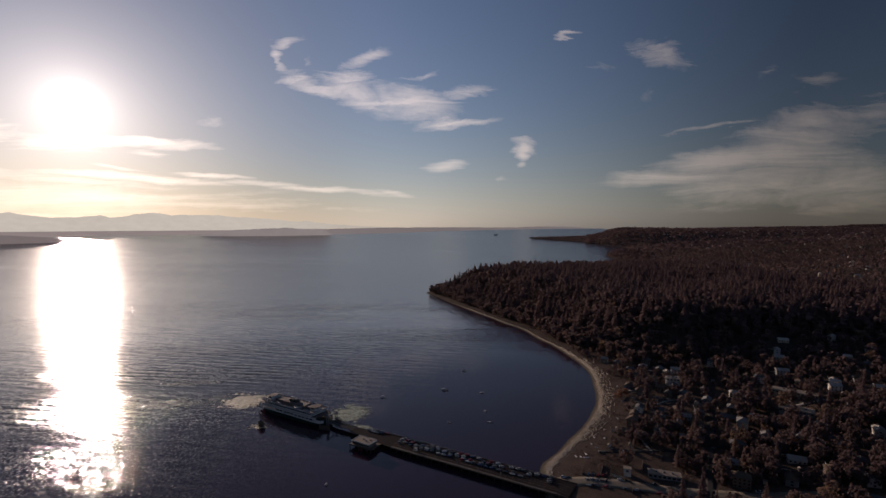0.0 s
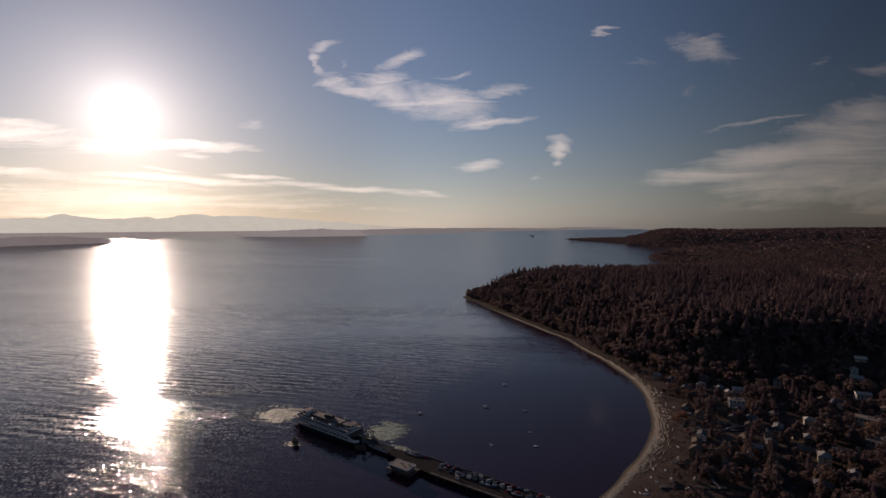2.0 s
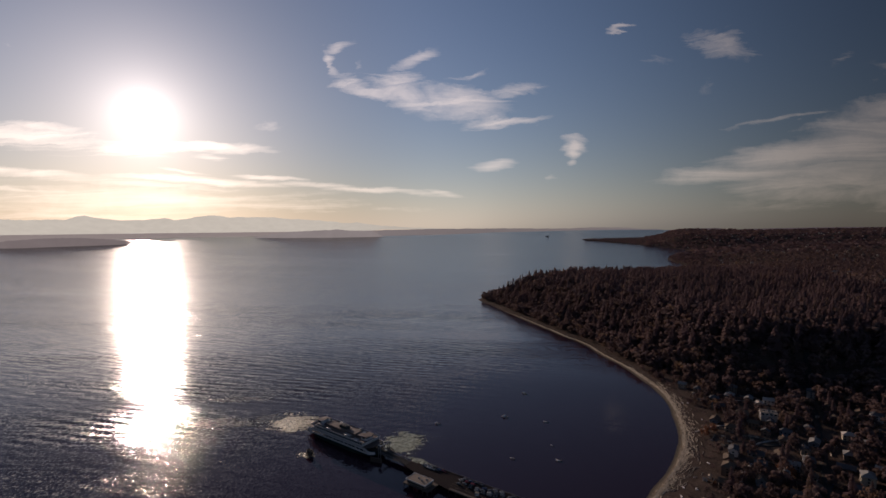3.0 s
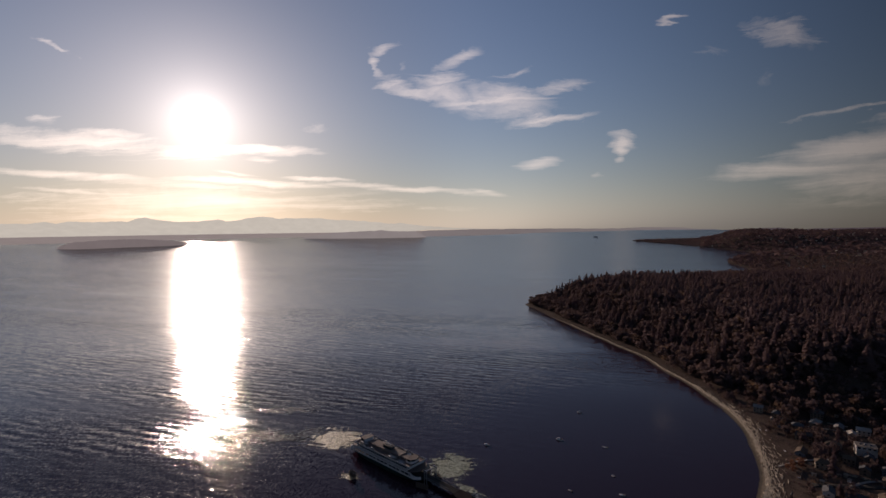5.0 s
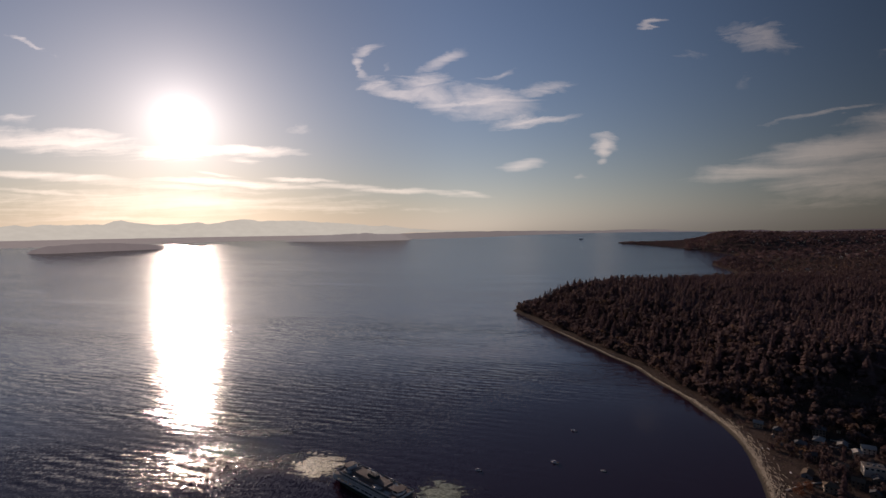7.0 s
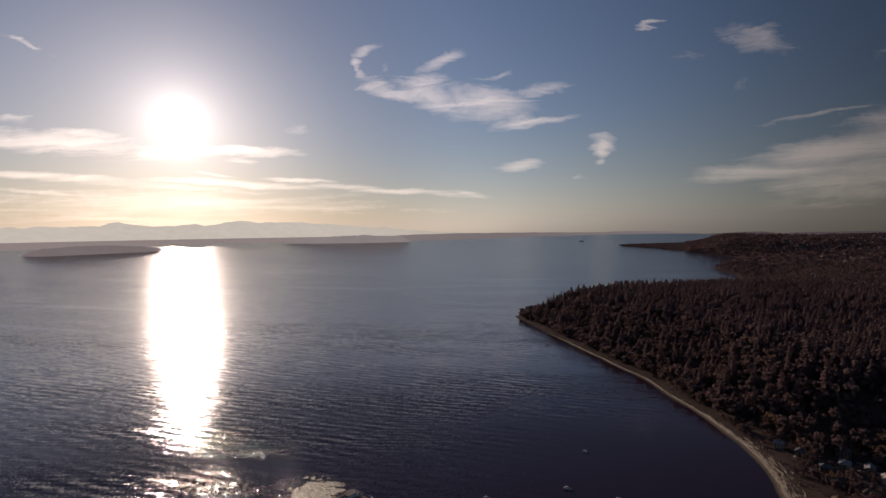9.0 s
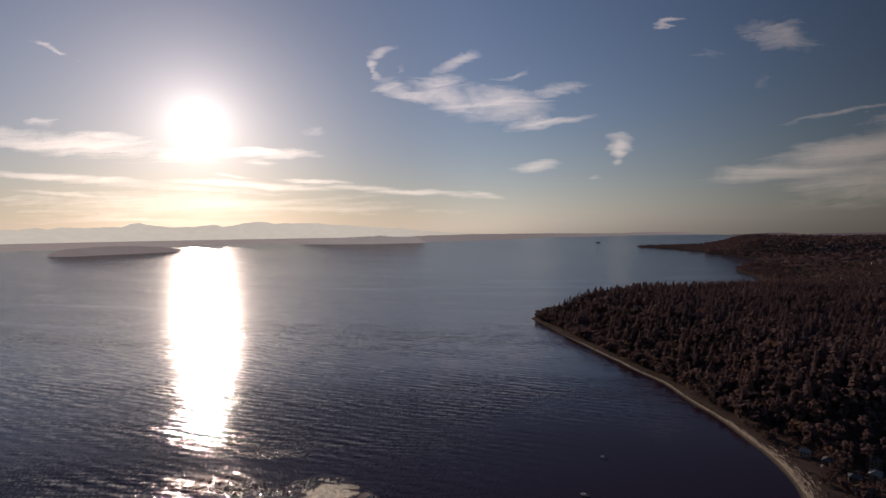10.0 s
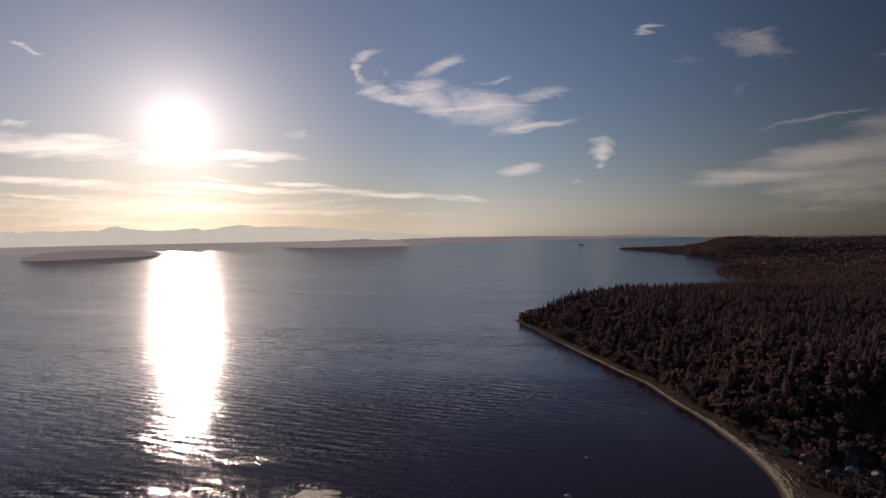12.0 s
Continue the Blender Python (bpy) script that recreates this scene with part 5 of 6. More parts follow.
def make_foam(name, deep, crest):
    m, n = material(name)
    at = n.add("ShaderNodeTexCoord").outputs["Object"]
    a = n.noise(at, 0.13, 5, 0.68, 3.0).outputs[0]
    b = n.noise(at, 1.2, 4, 0.7).outputs[0]
    edge = n.add("ShaderNodeAttribute", attribute_name="tone").outputs["Fac"]
    s = n.scale(n.vec("SUBTRACT", n.noise(at, 0.8, 4, 0.65).outputs["Color"], (0.5, 0.5, 0.5)), 2.3)
    nor = n.vec("NORMALIZE", n.vec("ADD", n.vec("MULTIPLY", s, (1, 1, 0)), (0, 0, 1)))
    f = n.math("ADD", n.math("MULTIPLY", a, 0.5), n.math("MULTIPLY", b, 0.5))
    c = n.mix(n.ramp(f, 0.42, 0.6), rgb(*deep), rgb(*crest))
    body = n.add("ShaderNodeBsdfPrincipled", {"Base Color": c, "Roughness": 0.4, "Normal": nor, "IOR": 1.33})
    clear = n.add("ShaderNodeBsdfTransparent")
    cover = n.ramp(n.math("ADD", edge, n.math("MULTIPLY", n.math("SUBTRACT", f, 0.5), 3.0)), 0.08, 0.75)
    mixed = n.add("ShaderNodeMixShader", (cover, clear.outputs[0], body.outputs[0]))
    n.add("ShaderNodeOutputMaterial", (mixed.outputs[0],))
    return m


FOAM = make_foam("churned_water", (0.10, 0.10, 0.06), (0.78, 0.68, 0.44))
GREEN_FOAM = make_foam("green_churned_water", (0.09, 0.11, 0.07), (0.62, 0.64, 0.46))


def make_chop():
    """Short steep wavelets that catch the sun."""
    m, n = material("choppy_water")
    at = n.add("ShaderNodeTexCoord").outputs["Object"]
    edge = n.add("ShaderNodeAttribute", attribute_name="tone").outputs["Fac"]
    s = n.scale(n.vec("SUBTRACT", n.noise(at, 0.5, 2, 0.5).outputs["Color"], (0.5, 0.5, 0.5)), 1.9)
    nor = n.vec("NORMALIZE", n.vec("ADD", n.vec("MULTIPLY", s, (1, 1, 0)), (0, 0, 1)))
    body = n.add("ShaderNodeBsdfPrincipled", {"Base Color": rgb(0.035, 0.025, 0.027), "Roughness": 0.05, "Normal": nor, "IOR": 1.333})
    clear = n.add("ShaderNodeBsdfTransparent")
    patch = n.noise(n.mapping(at, scale=(0.35, 1, 1)), 0.12, 4, 0.6).outputs[0]
    cover = n.ramp(n.math("ADD", edge, n.math("MULTIPLY", n.math("SUBTRACT", patch, 0.5), 2.2)), 0.12, 0.4)
    mixed = n.add("ShaderNodeMixShader", (cover, clear.outputs[0], body.outputs[0]))
    n.add("ShaderNodeOutputMaterial", (mixed.outputs[0],))
    return m


CHOP = make_chop()


def wash(x, y, rx, ry, turn, label, seed, dense=1.0, mat=FOAM):
    """A patch of churned water with small standing waves."""
    n = 44
    u, v = np.meshgrid(np.linspace(-1, 1, n), np.linspace(-1, 1, n))
    c, s = math.cos(radians(turn)), math.sin(radians(turn))
    px, py = x + u * rx * c - v * ry * s, y + u * rx * s + v * ry * c
    ragged = np.hypot(u, v) + 0.22 * wobble(px, py, 13, seed) + 0.12 * wobble(px, py, 5, seed + 7)
    edge = (1 - sstep(0.2, 0.95, ragged)) * (1 - sstep(0.85, 1.0, np.maximum(np.abs(u), np.abs(v))))
    pz = 0.06 + (0.22 * np.abs(wobble(px, py, 4.5, seed + 1)) + 0.1 * wobble(px, py, 2.0, seed + 2)) * edge
    ob = mesh_object("wake_foam", np.stack([px.ravel(), py.ravel(), np.maximum(pz, 0.05).ravel()], 1), grid_faces(n, n), mat, True, (edge * dense).ravel())
    tagged(ob, label, "foam", kind="stuff")


wash(-256, 626, 36, 34, -12, "pale churned water behind the ferry's stern", 21, 1.5)
wash(-292, 636, 26, 20, 10, "broken wavelets off the ferry's stern", 27, 0.9, CHOP)
wash(-114, 581, 30, 37, -25, "greenish churned water beside the ferry's bow", 22, 1.25, GREEN_FOAM)
wash(-88, 540, 26, 7, -32, "foam trailing along the dock", 25, 0.8, GREEN_FOAM)
wash(-350, 616, 60, 22, 6, "glittering wavelets off the ferry's stern", 23, 0.9, CHOP)
wash(-364, 700, 50, 15, 8, "thin glittering patch of wavelets", 24, 0.9, CHOP)
wash(-209, 545, 14, 9, 0, "foam round the mooring piles", 26, 0.8)


def far_ship():
    """A ferry out on the open sound, drawn near like the rest of the distance."""
    x, y, z = (float(v) for v in drawn(920 * K, 8200 * K, 0))
    k = math.hypot(x - CX, y - CY) / math.hypot(920 * K - CX, 8200 * K - CY)
    s = thing("distant_ferry", "far-off white ferry on the open sea", "ship", pose(x, y, z, 0, 0, -15))
    bm = bmesh.new()
    w = 48 * k
    prism(bm, [(-w, -8 * k), (w * 0.7, -8 * k), (w, 0), (w * 0.7, 8 * k), (-w, 8 * k)], -2 * k, 3 * k)
    part("hull", bm, STEEL, s)
    boxes("superstructure", [(-w * 0.75, w * 0.6, -7 * k, 7 * k, 3 * k, 8 * k)], WHITE, s)
    boxes("funnel", [(-w * 0.15, w * 0.1, -3 * k, 3 * k, 8 * k, 11 * k)], DARK, s)


far_ship()

# ------------------------------------------------------------------ streets


def ribbon(name, label, pts, width, mat, lift=0.15):
    """A road laid over the ground along a line of the plan."""
    p = np.array(smooth_line(pts, 14))
    d = np.gradient(p, axis=0)
    d /= np.linalg.norm(d, axis=1)[:, None]
    nrm = np.stack([-d[:, 1], d[:, 0]], 1)
    cols = []
    for k in (-0.5, -0.17, 0.17, 0.5):
        q = p + nrm * width / K * k
        cols.append(np.stack([q[:, 0] * K, q[:, 1] * K, height(q[:, 0], q[:, 1]) * K + lift], 1))
    mid = (cols[1][:, 2] + cols[2][:, 2]) / 2
    for c in cols:
        c[:, 2] = np.maximum(c[:, 2], mid)
    v = np.concatenate([np.stack(cols, 1).reshape(-1, 3)])
    ob = mesh_object(name, v, grid_faces(4, len(p)), mat, True)
    ob.modifiers.new("thick", "SOLIDIFY").thickness = 0.3
    tagged(ob, label, "road", kind="structure")


for k, (label, pts, width, mat) in enumerate(STREETS):
    ribbon("road_%d" % (k + 1), label, pts, width, WORN if mat == "worn" else TARMAC, 0.05 + 0.015 * k)


def clear_of_streets(x, y, gap):
    for _, pts, width, _ in STREETS:
        p = np.array(smooth_line(pts, 4))
        if np.min(np.hypot(p[:, 0] - x, p[:, 1] - y)) < gap + width / 2:
            return False
    return True


# ------------------------------------------------------------------ houses
WALLS = [plain("house_wall_" + n, c, 0.8, grain=1.2, vary=0.15) for n, c in
         (("white", (0.56, 0.50, 0.45)), ("grey", (0.20, 0.20, 0.20)), ("tan", (0.27, 0.21, 0.16)), ("brown", (0.16, 0.11, 0.08)),
          ("blue", (0.13, 0.15, 0.18)), ("cream", (0.44, 0.37, 0.28)))]
WALL_NAMES = ("white", "grey", "tan", "brown", "blue-grey", "cream")
ROOFS = [plain("house_roof_" + n, c, 0.85, grain=1.8, vary=0.3, spec=0.3) for n, c in
         (("slate", (0.09, 0.09, 0.095)), ("brown", (0.12, 0.085, 0.06)), ("grey", (0.22, 0.21, 0.2)), ("pale", (0.42, 0.38, 0.34)))]
SHINY_ROOF = plain("weathered_metal_roof", (0.34, 0.32, 0.30), 0.42, grain=1.2, vary=0.3, spec=0.6)
ROOF_NAMES = ("dark", "brown", "grey", "pale")
BRICK = plain("chimney_brick", (0.25, 0.12, 0.08), 0.9, grain=4, vary=0.25)


def make_house(w, d, storeys, hip, wall, roof, m):
    """A timber house, w along the ridge and d deep, with a pitched roof, windows, a door and a chimney."""
    h = 2.8 * storeys + 0.4
    label = "%s %s-storey house with a %s %s roof" % (WALL_NAMES[wall], ("one", "two", "three")[storeys - 1], ROOF_NAMES[roof], "hipped" if hip else "gabled")
    ob = thing("house", label, "house", m, "houses by the cove")
    top = h + d * 0.3
    bm = bmesh.new()
    a, b = w / 2, d / 2
    box(bm, -a, a, -b, b, -2.5, h)
    if not hip:
        for s in (-1, 1):
            v = [bm.verts.new(p) for p in ((s * a, -b, h), (s * a, b, h), (s * a, 0, top), (s * (a - 0.25), -b, h), (s * (a - 0.25), b, h), (s * (a - 0.25), 0, top))]
            for f in ((0, 1, 2), (5, 4, 3), (0, 2, 5, 3), (1, 4, 5, 2)):
                bm.faces.new([v[i] for i in f])
    walls = part("wall", bm, WALLS[wall], ob)
    bm = bmesh.new()
    e, over = 0.6, 0.25
    inset = b * 0.9 if hip else -e
    for s in (-1, 1):
        lo = [(-a - e, s * (b + e), h - over), (a + e, s * (b + e), h - over), (a - inset, 0, top), (-a + inset, 0, top)]
        v = [bm.verts.new(p) for p in lo] + [bm.verts.new((x, y, z + 0.28)) for x, y, z in lo]
        for f in ((0, 1, 2, 3), (7, 6, 5, 4), (0, 4, 5, 1), (1, 5, 6, 2), (2, 6, 7, 3), (3, 7, 4, 0)):
            bm.faces.new([v[i] for i in (f if s > 0 else f[::-1])])
    if hip:
        for s in (-1, 1):
            lo = [(s * (a + e), -b - e, h - over), (s * (a + e), b + e, h - over), (s * (a - inset), 0, top)]
            v = [bm.verts.new(p) for p in lo] + [bm.verts.new((x, y, z + 0.28)) for x, y, z in lo]
            for f in ((2, 1, 0), (3, 4, 5), (0, 1, 4, 3), (1, 2, 5, 4), (2, 0, 3, 5)):
                bm.faces.new([v[i] for i in (f if s > 0 else f[::-1])])
    top_ob = part("roof", bm, ROOFS[roof], ob)
    boxes("chimney", [(a * 0.4, a * 0.4 + 0.9, 0.4, 1.2, h, top + 1.1)], BRICK, top_ob)
    for f in range(storeys):
        z = 0.9 + f * 2.8
        n = max(2, int(w / 3.2))
        for i in range(n):
            x = -a + (i + 0.5) * w / n
            for s in (-1, 1):
                if f == 0 and s < 0 and i == n // 2:
                    boxes("door", [(x - 0.5, x + 0.5, -b - 0.06, -b + 0.02, 0.1, 2.2)], BRICK, walls)
                else:
                    win = boxes("window", [(x - 0.75, x + 0.75, s * b - 0.05, s * b + 0.05, z, z + 1.35)], GLASS, walls)
        for s in (-1, 1):
            boxes("window", [(s * a - 0.05, s * a + 0.05, -0.8, 0.8, z, z + 1.3)], GLASS, walls)
    boxes("porch", [(-1.6, 1.6, -b - 1.8, -b - 0.05, -0.6, 0.1)], PLANK, ob)
    return ob


def flat_building(name, label, w, d, h, wall, m, units=3):
    b = thing(name, label, "building", m)
    walls = boxes("wall", [(-w / 2, w / 2, -d / 2, d / 2, -2, h)], wall, b)
    n = int(w / 3.5)
    for i in range(n):
        x = -w / 2 + (i + 0.5) * w / n
        for s in (-1, 1):
            boxes("window", [(x - 1.2, x + 1.2, s * d / 2 - 0.06, s * d / 2 + 0.06, h - 2.6, h - 1.0)], GLASS, walls)
    roof = boxes("roof", [(-w / 2 - 0.4, w / 2 + 0.4, -d / 2 - 0.4, d / 2 + 0.4, h, h + 0.4)], PALE_ROOF, b, "pale flat roof")
    for i in range(units):
        x = (i - (units - 1) / 2) * w / (units + 1)
        boxes("roof_unit", [(x - 0.9, x + 0.9, -0.8, 0.8, h + 0.4, h + 1.4)], STEEL, roof)
    return b


def on_ground(x, y, turn):
    """A pose on the ground at a point of the plan."""
    return pose(x * K, y * K, ground_at(x * K, y * K), 0, 0, turn)


HOUSE_SPOTS = []


def settle():
    rng = random.Random(12)
    kinds = [(12, 8.5, 2, False), (11, 9, 2, True), (14, 9, 1, False), (10, 8, 2, False), (13, 10, 3, True), (15, 8.5, 2, False)]
    masters = {}
    special = [(250, 530, 14), (236, 552, 12), (128, 336, 10), (335, 467, 26), (312, 428, 26), (300, 608, 12), (285, 490, 12), (253, 409, 12)]
    flat_building("apartment_house", "large white flat-roofed house by the park", 17, 12, 10, WALLS[0], on_ground(250, 530, -18))
    flat_building("white_hut", "small white-walled hut beside the approach road", 6, 5, 6.5, WALLS[0], on_ground(128, 336, -22), 0)
    flat_building("school_building", "long pale flat-roofed building on the slope", 46, 13, 7, WALLS[5], on_ground(338, 466, -38))
    flat_building("school_building", "low flat-roofed hall with a pale roof", 32, 16, 6, WALLS[1], on_ground(312, 428, -38))
    flat_building("dockside_shed", "long low grey shed beside the approach road", 26, 9, 4, WALLS[1], on_ground(152, 332, -20))
    flat_building("park_building", "low white building in a clearing of the park", 20, 8, 5, WALLS[0], on_ground(445, 705, -10), 1)
    HOUSE_SPOTS.extend((x, y) for x, y, _ in special)
    for x, y, turn, kind, wall, roof in YARDS:
        HOUSE_SPOTS.append((x, y))
        key = (kind, wall, roof)
        if key in masters:
            copy_thing(masters[key], on_ground(x, y, turn))
        else:
            masters[key] = make_house(*kinds[kind], wall, roof, on_ground(x, y, turn))
    tries = 0
    while len(HOUSE_SPOTS) < 150 and tries < 6000:
        tries += 1
        y = rng.uniform(260, 700)
        x = rng.uniform(95, min(660, 0.9 * y + 60))
        d = float(inland(np.array([x]), np.array([y]))[0])
        if d < 34 or in_park(x, y + 70) or (x < 190 and y < 395) or (d < 75 and rng.random() < 0.7) or not clear_of_streets(x, y, 6):
            continue
        if min(math.hypot(x - a, y - b) for a, b in HOUSE_SPOTS) < (15 if d < 90 else 19):
            continue
        if math.hypot(x - 335, y - 467) < 34 or math.hypot(x - 312, y - 428) < 30:
            continue
        HOUSE_SPOTS.append((x, y))
        turn = rng.choice((0, 90)) - 28 + rng.uniform(-9, 9)
        key = (rng.randrange(6), rng.choice((0, 1, 1, 2, 3, 3, 3, 3, 4, 3)), rng.choice((0, 0, 1, 1, 2)))
        if key in masters:
            copy_thing(masters[key], on_ground(x, y, turn))
        else:
            masters[key] = make_house(*kinds[key[0]], key[1], key[2], on_ground(x, y, turn))


settle()


def far_houses():
    """Roofs and walls of the suburb on the hills, too many and too small to tell apart."""
    rng = np.random.RandomState(31)
    vs, fs, ks = [[], []], [[], []], [0, 0]
    n = 0
    while n < 600:
        y = rng.uniform(500, 5200)
        x = rng.uniform(350, 4200)
        if n < 7:
            x, y = ((1395, 4480), (1412, 4390), (1405, 4440), (1450, 4130), (1456, 3860), (1170, 6060), (1240, 3240))[n]
        if n >= 7 and (x > 0.95 * y + 300 or x < (0.2 if n % 9 == 0 else 0.42) * y or in_park(x, y) and x < 760 or (y < 720 and x < 680)):
            continue
        if n >= 7 and float(inland(np.array([x]), np.array([y]))[0]) < 70:
            continue
        n += 1
        w, d, h = rng.uniform(9, 16) / K, rng.uniform(8, 11) / K, rng.uniform(6, 11) / K
        a = rng.choice([0, 1.57]) - 0.5 + rng.uniform(-0.2, 0.2)
        c, s = math.cos(a), math.sin(a)
        z = float(height(np.array([x]), np.array([y]))[0])
        base = np.array([(-w / 2, -d / 2), (w / 2, -d / 2), (w / 2, d / 2), (-w / 2, d / 2)])
        q = np.array([(p[0] * c - p[1] * s + x, p[0] * s + p[1] * c + y) for p in base])
        lo = np.c_[q, np.full(4, z - 2)]
        hi = np.c_[q, np.full(4, z + h)]
        r = np.array([(-w / 2 * c + x, -w / 2 * s + y, z + h + d * 0.28), (w / 2 * c + x, w / 2 * s + y, z + h + d * 0.28)])
        k, ks[0] = ks[0], ks[0] + 8
        vs[0].append(np.concatenate([lo, hi]))
        fs[0] += [(k + 0, k + 1, k + 5), (k, k + 5, k + 4), (k + 1, k + 2, k + 6), (k + 1, k + 6, k + 5), (k + 2, k + 3, k + 7), (k + 2, k + 7, k + 6), (k + 3, k, k + 4), (k + 3, k + 4, k + 7)]
        k, ks[1] = ks[1], ks[1] + 6
        vs[1].append(np.concatenate([hi, r]))
        fs[1] += [(k, k + 1, k + 5), (k, k + 5, k + 4), (k + 2, k + 3, k + 4), (k + 2, k + 4, k + 5), (k + 3, k, k + 4), (k + 1, k + 2, k + 5)]
    for j, (name, label, mat) in enumerate((("suburb_walls", "pale house walls scattered over the wooded hills", WALLS[5]), ("suburb_roofs", "grey house roofs scattered over the wooded hills", SHINY_ROOF))):
        v = np.concatenate(vs[j])
        x, y, z = drawn(v[:, 0] * K, v[:, 1] * K, v[:, 2] * K)
        tagged(mesh_object(name, np.stack([x, y, z], 1), np.array(fs[j]), mat), label, "houses", kind="stuff")


far_houses()

# ------------------------------------------------------------------ garden trees


def make_tree(seed, tall, m):
    rng = np.random.RandomState(seed)
    t = thing("tree", "broad-leaved garden tree with dense brownish-green crown", "tree", m, "garden trees by the cove")
    bm = bmesh.new()
    rod(bm, (0, 0, -0.8), (0.02 * tall, 0, tall * 0.42), tall * 0.028, tall * 0.017, 7)
    for i in range(5):
        a = i * 1.26 + rng.rand()
        rod(bm, (0.01 * tall, 0, tall * (0.26 + 0.03 * i)), (tall * 0.2 * math.cos(a), tall * 0.2 * math.sin(a), tall * (0.52 + 0.05 * i)), tall * 0.012, tall * 0.004, 5)
    part("trunk", bm, BARK, t)
    v, f = crown_mesh(rng, 190, 0.2)
    me = mesh_object("crown", v * tall * np.array([1.15, 1.15, 1.0]), f, BROADLEAF, False, np.full(len(v), rng.rand()))
    me.parent = t
    return t


def plant_gardens():
    rng = random.Random(21)
    masters = []
    placed = []
    tries = 0
    while len(placed) < 270 and tries < 9000:
        tries += 1
        y = rng.uniform(250, 640)
        x = rng.uniform(85, min(520, 0.95 * y + 40))
        d = float(inland(np.array([x]), np.array([y]))[0])
        if d < 30 or in_park(x, y) or (x < 175 and y < 350) or (d < 90 and rng.random() < 0.75) or not clear_of_streets(x, y, 3) or not open_yard(x, y):
            continue
        if min(math.hypot(x - a, y - b) for a, b in HOUSE_SPOTS) < 9 or (placed and min(math.hypot(x - a, y - b) for a, b in placed) < 7):
            continue
        if math.hypot(x - 335, y - 467) < 26 or math.hypot(x - 312, y - 428) < 22:
            continue
        placed.append((x, y))
        if len(masters) < 8:
            masters.append(make_tree(50 + len(masters), (8, 10, 12, 14, 17, 20, 11, 13)[len(masters)], on_ground(x, y, rng.uniform(0, 360))))
        else:
            copy_thing(masters[rng.randrange(8)], on_ground(x, y, rng.uniform(0, 360)))


plant_gardens()

# ------------------------------------------------------------------ beach


def log_mesh(rng, length, r):
    bm = bmesh.new()
    pts = [(-length / 2, 0, 0), (-length * 0.2, rng.uniform(-0.1, 0.1), 0), (length * 0.2, rng.uniform(-0.12, 0.12), 0.02), (length / 2, 0, 0.03)]
    rings = []
    for (x, y, z), k in zip(pts, (1.15, 1.0, 0.85, 0.6)):
        rings.append([bm.verts.new((x, y + r * k * math.cos(a * 1.0472), z + r * k * math.sin(a * 1.0472))) for a in range(6)])
    for p, q in zip(rings, rings[1:]):
        for i in range(6):
            bm.faces.new((p[i], p[(i + 1) % 6], q[(i + 1) % 6], q[i]))
    bm.faces.new(rings[0][::-1])
    bm.faces.new(rings[-1])
    if rng.random() < 0.6:
        rod(bm, (length * 0.1, 0, 0), (length * 0.2, r * 2.4, r * 1.6), r * 0.3, r * 0.12, 5)
    me = bpy.data.meshes.new("driftwood_log")
    bm.to_mesh(me)
    bm.free()
    me.materials.append(LOG)
    return me


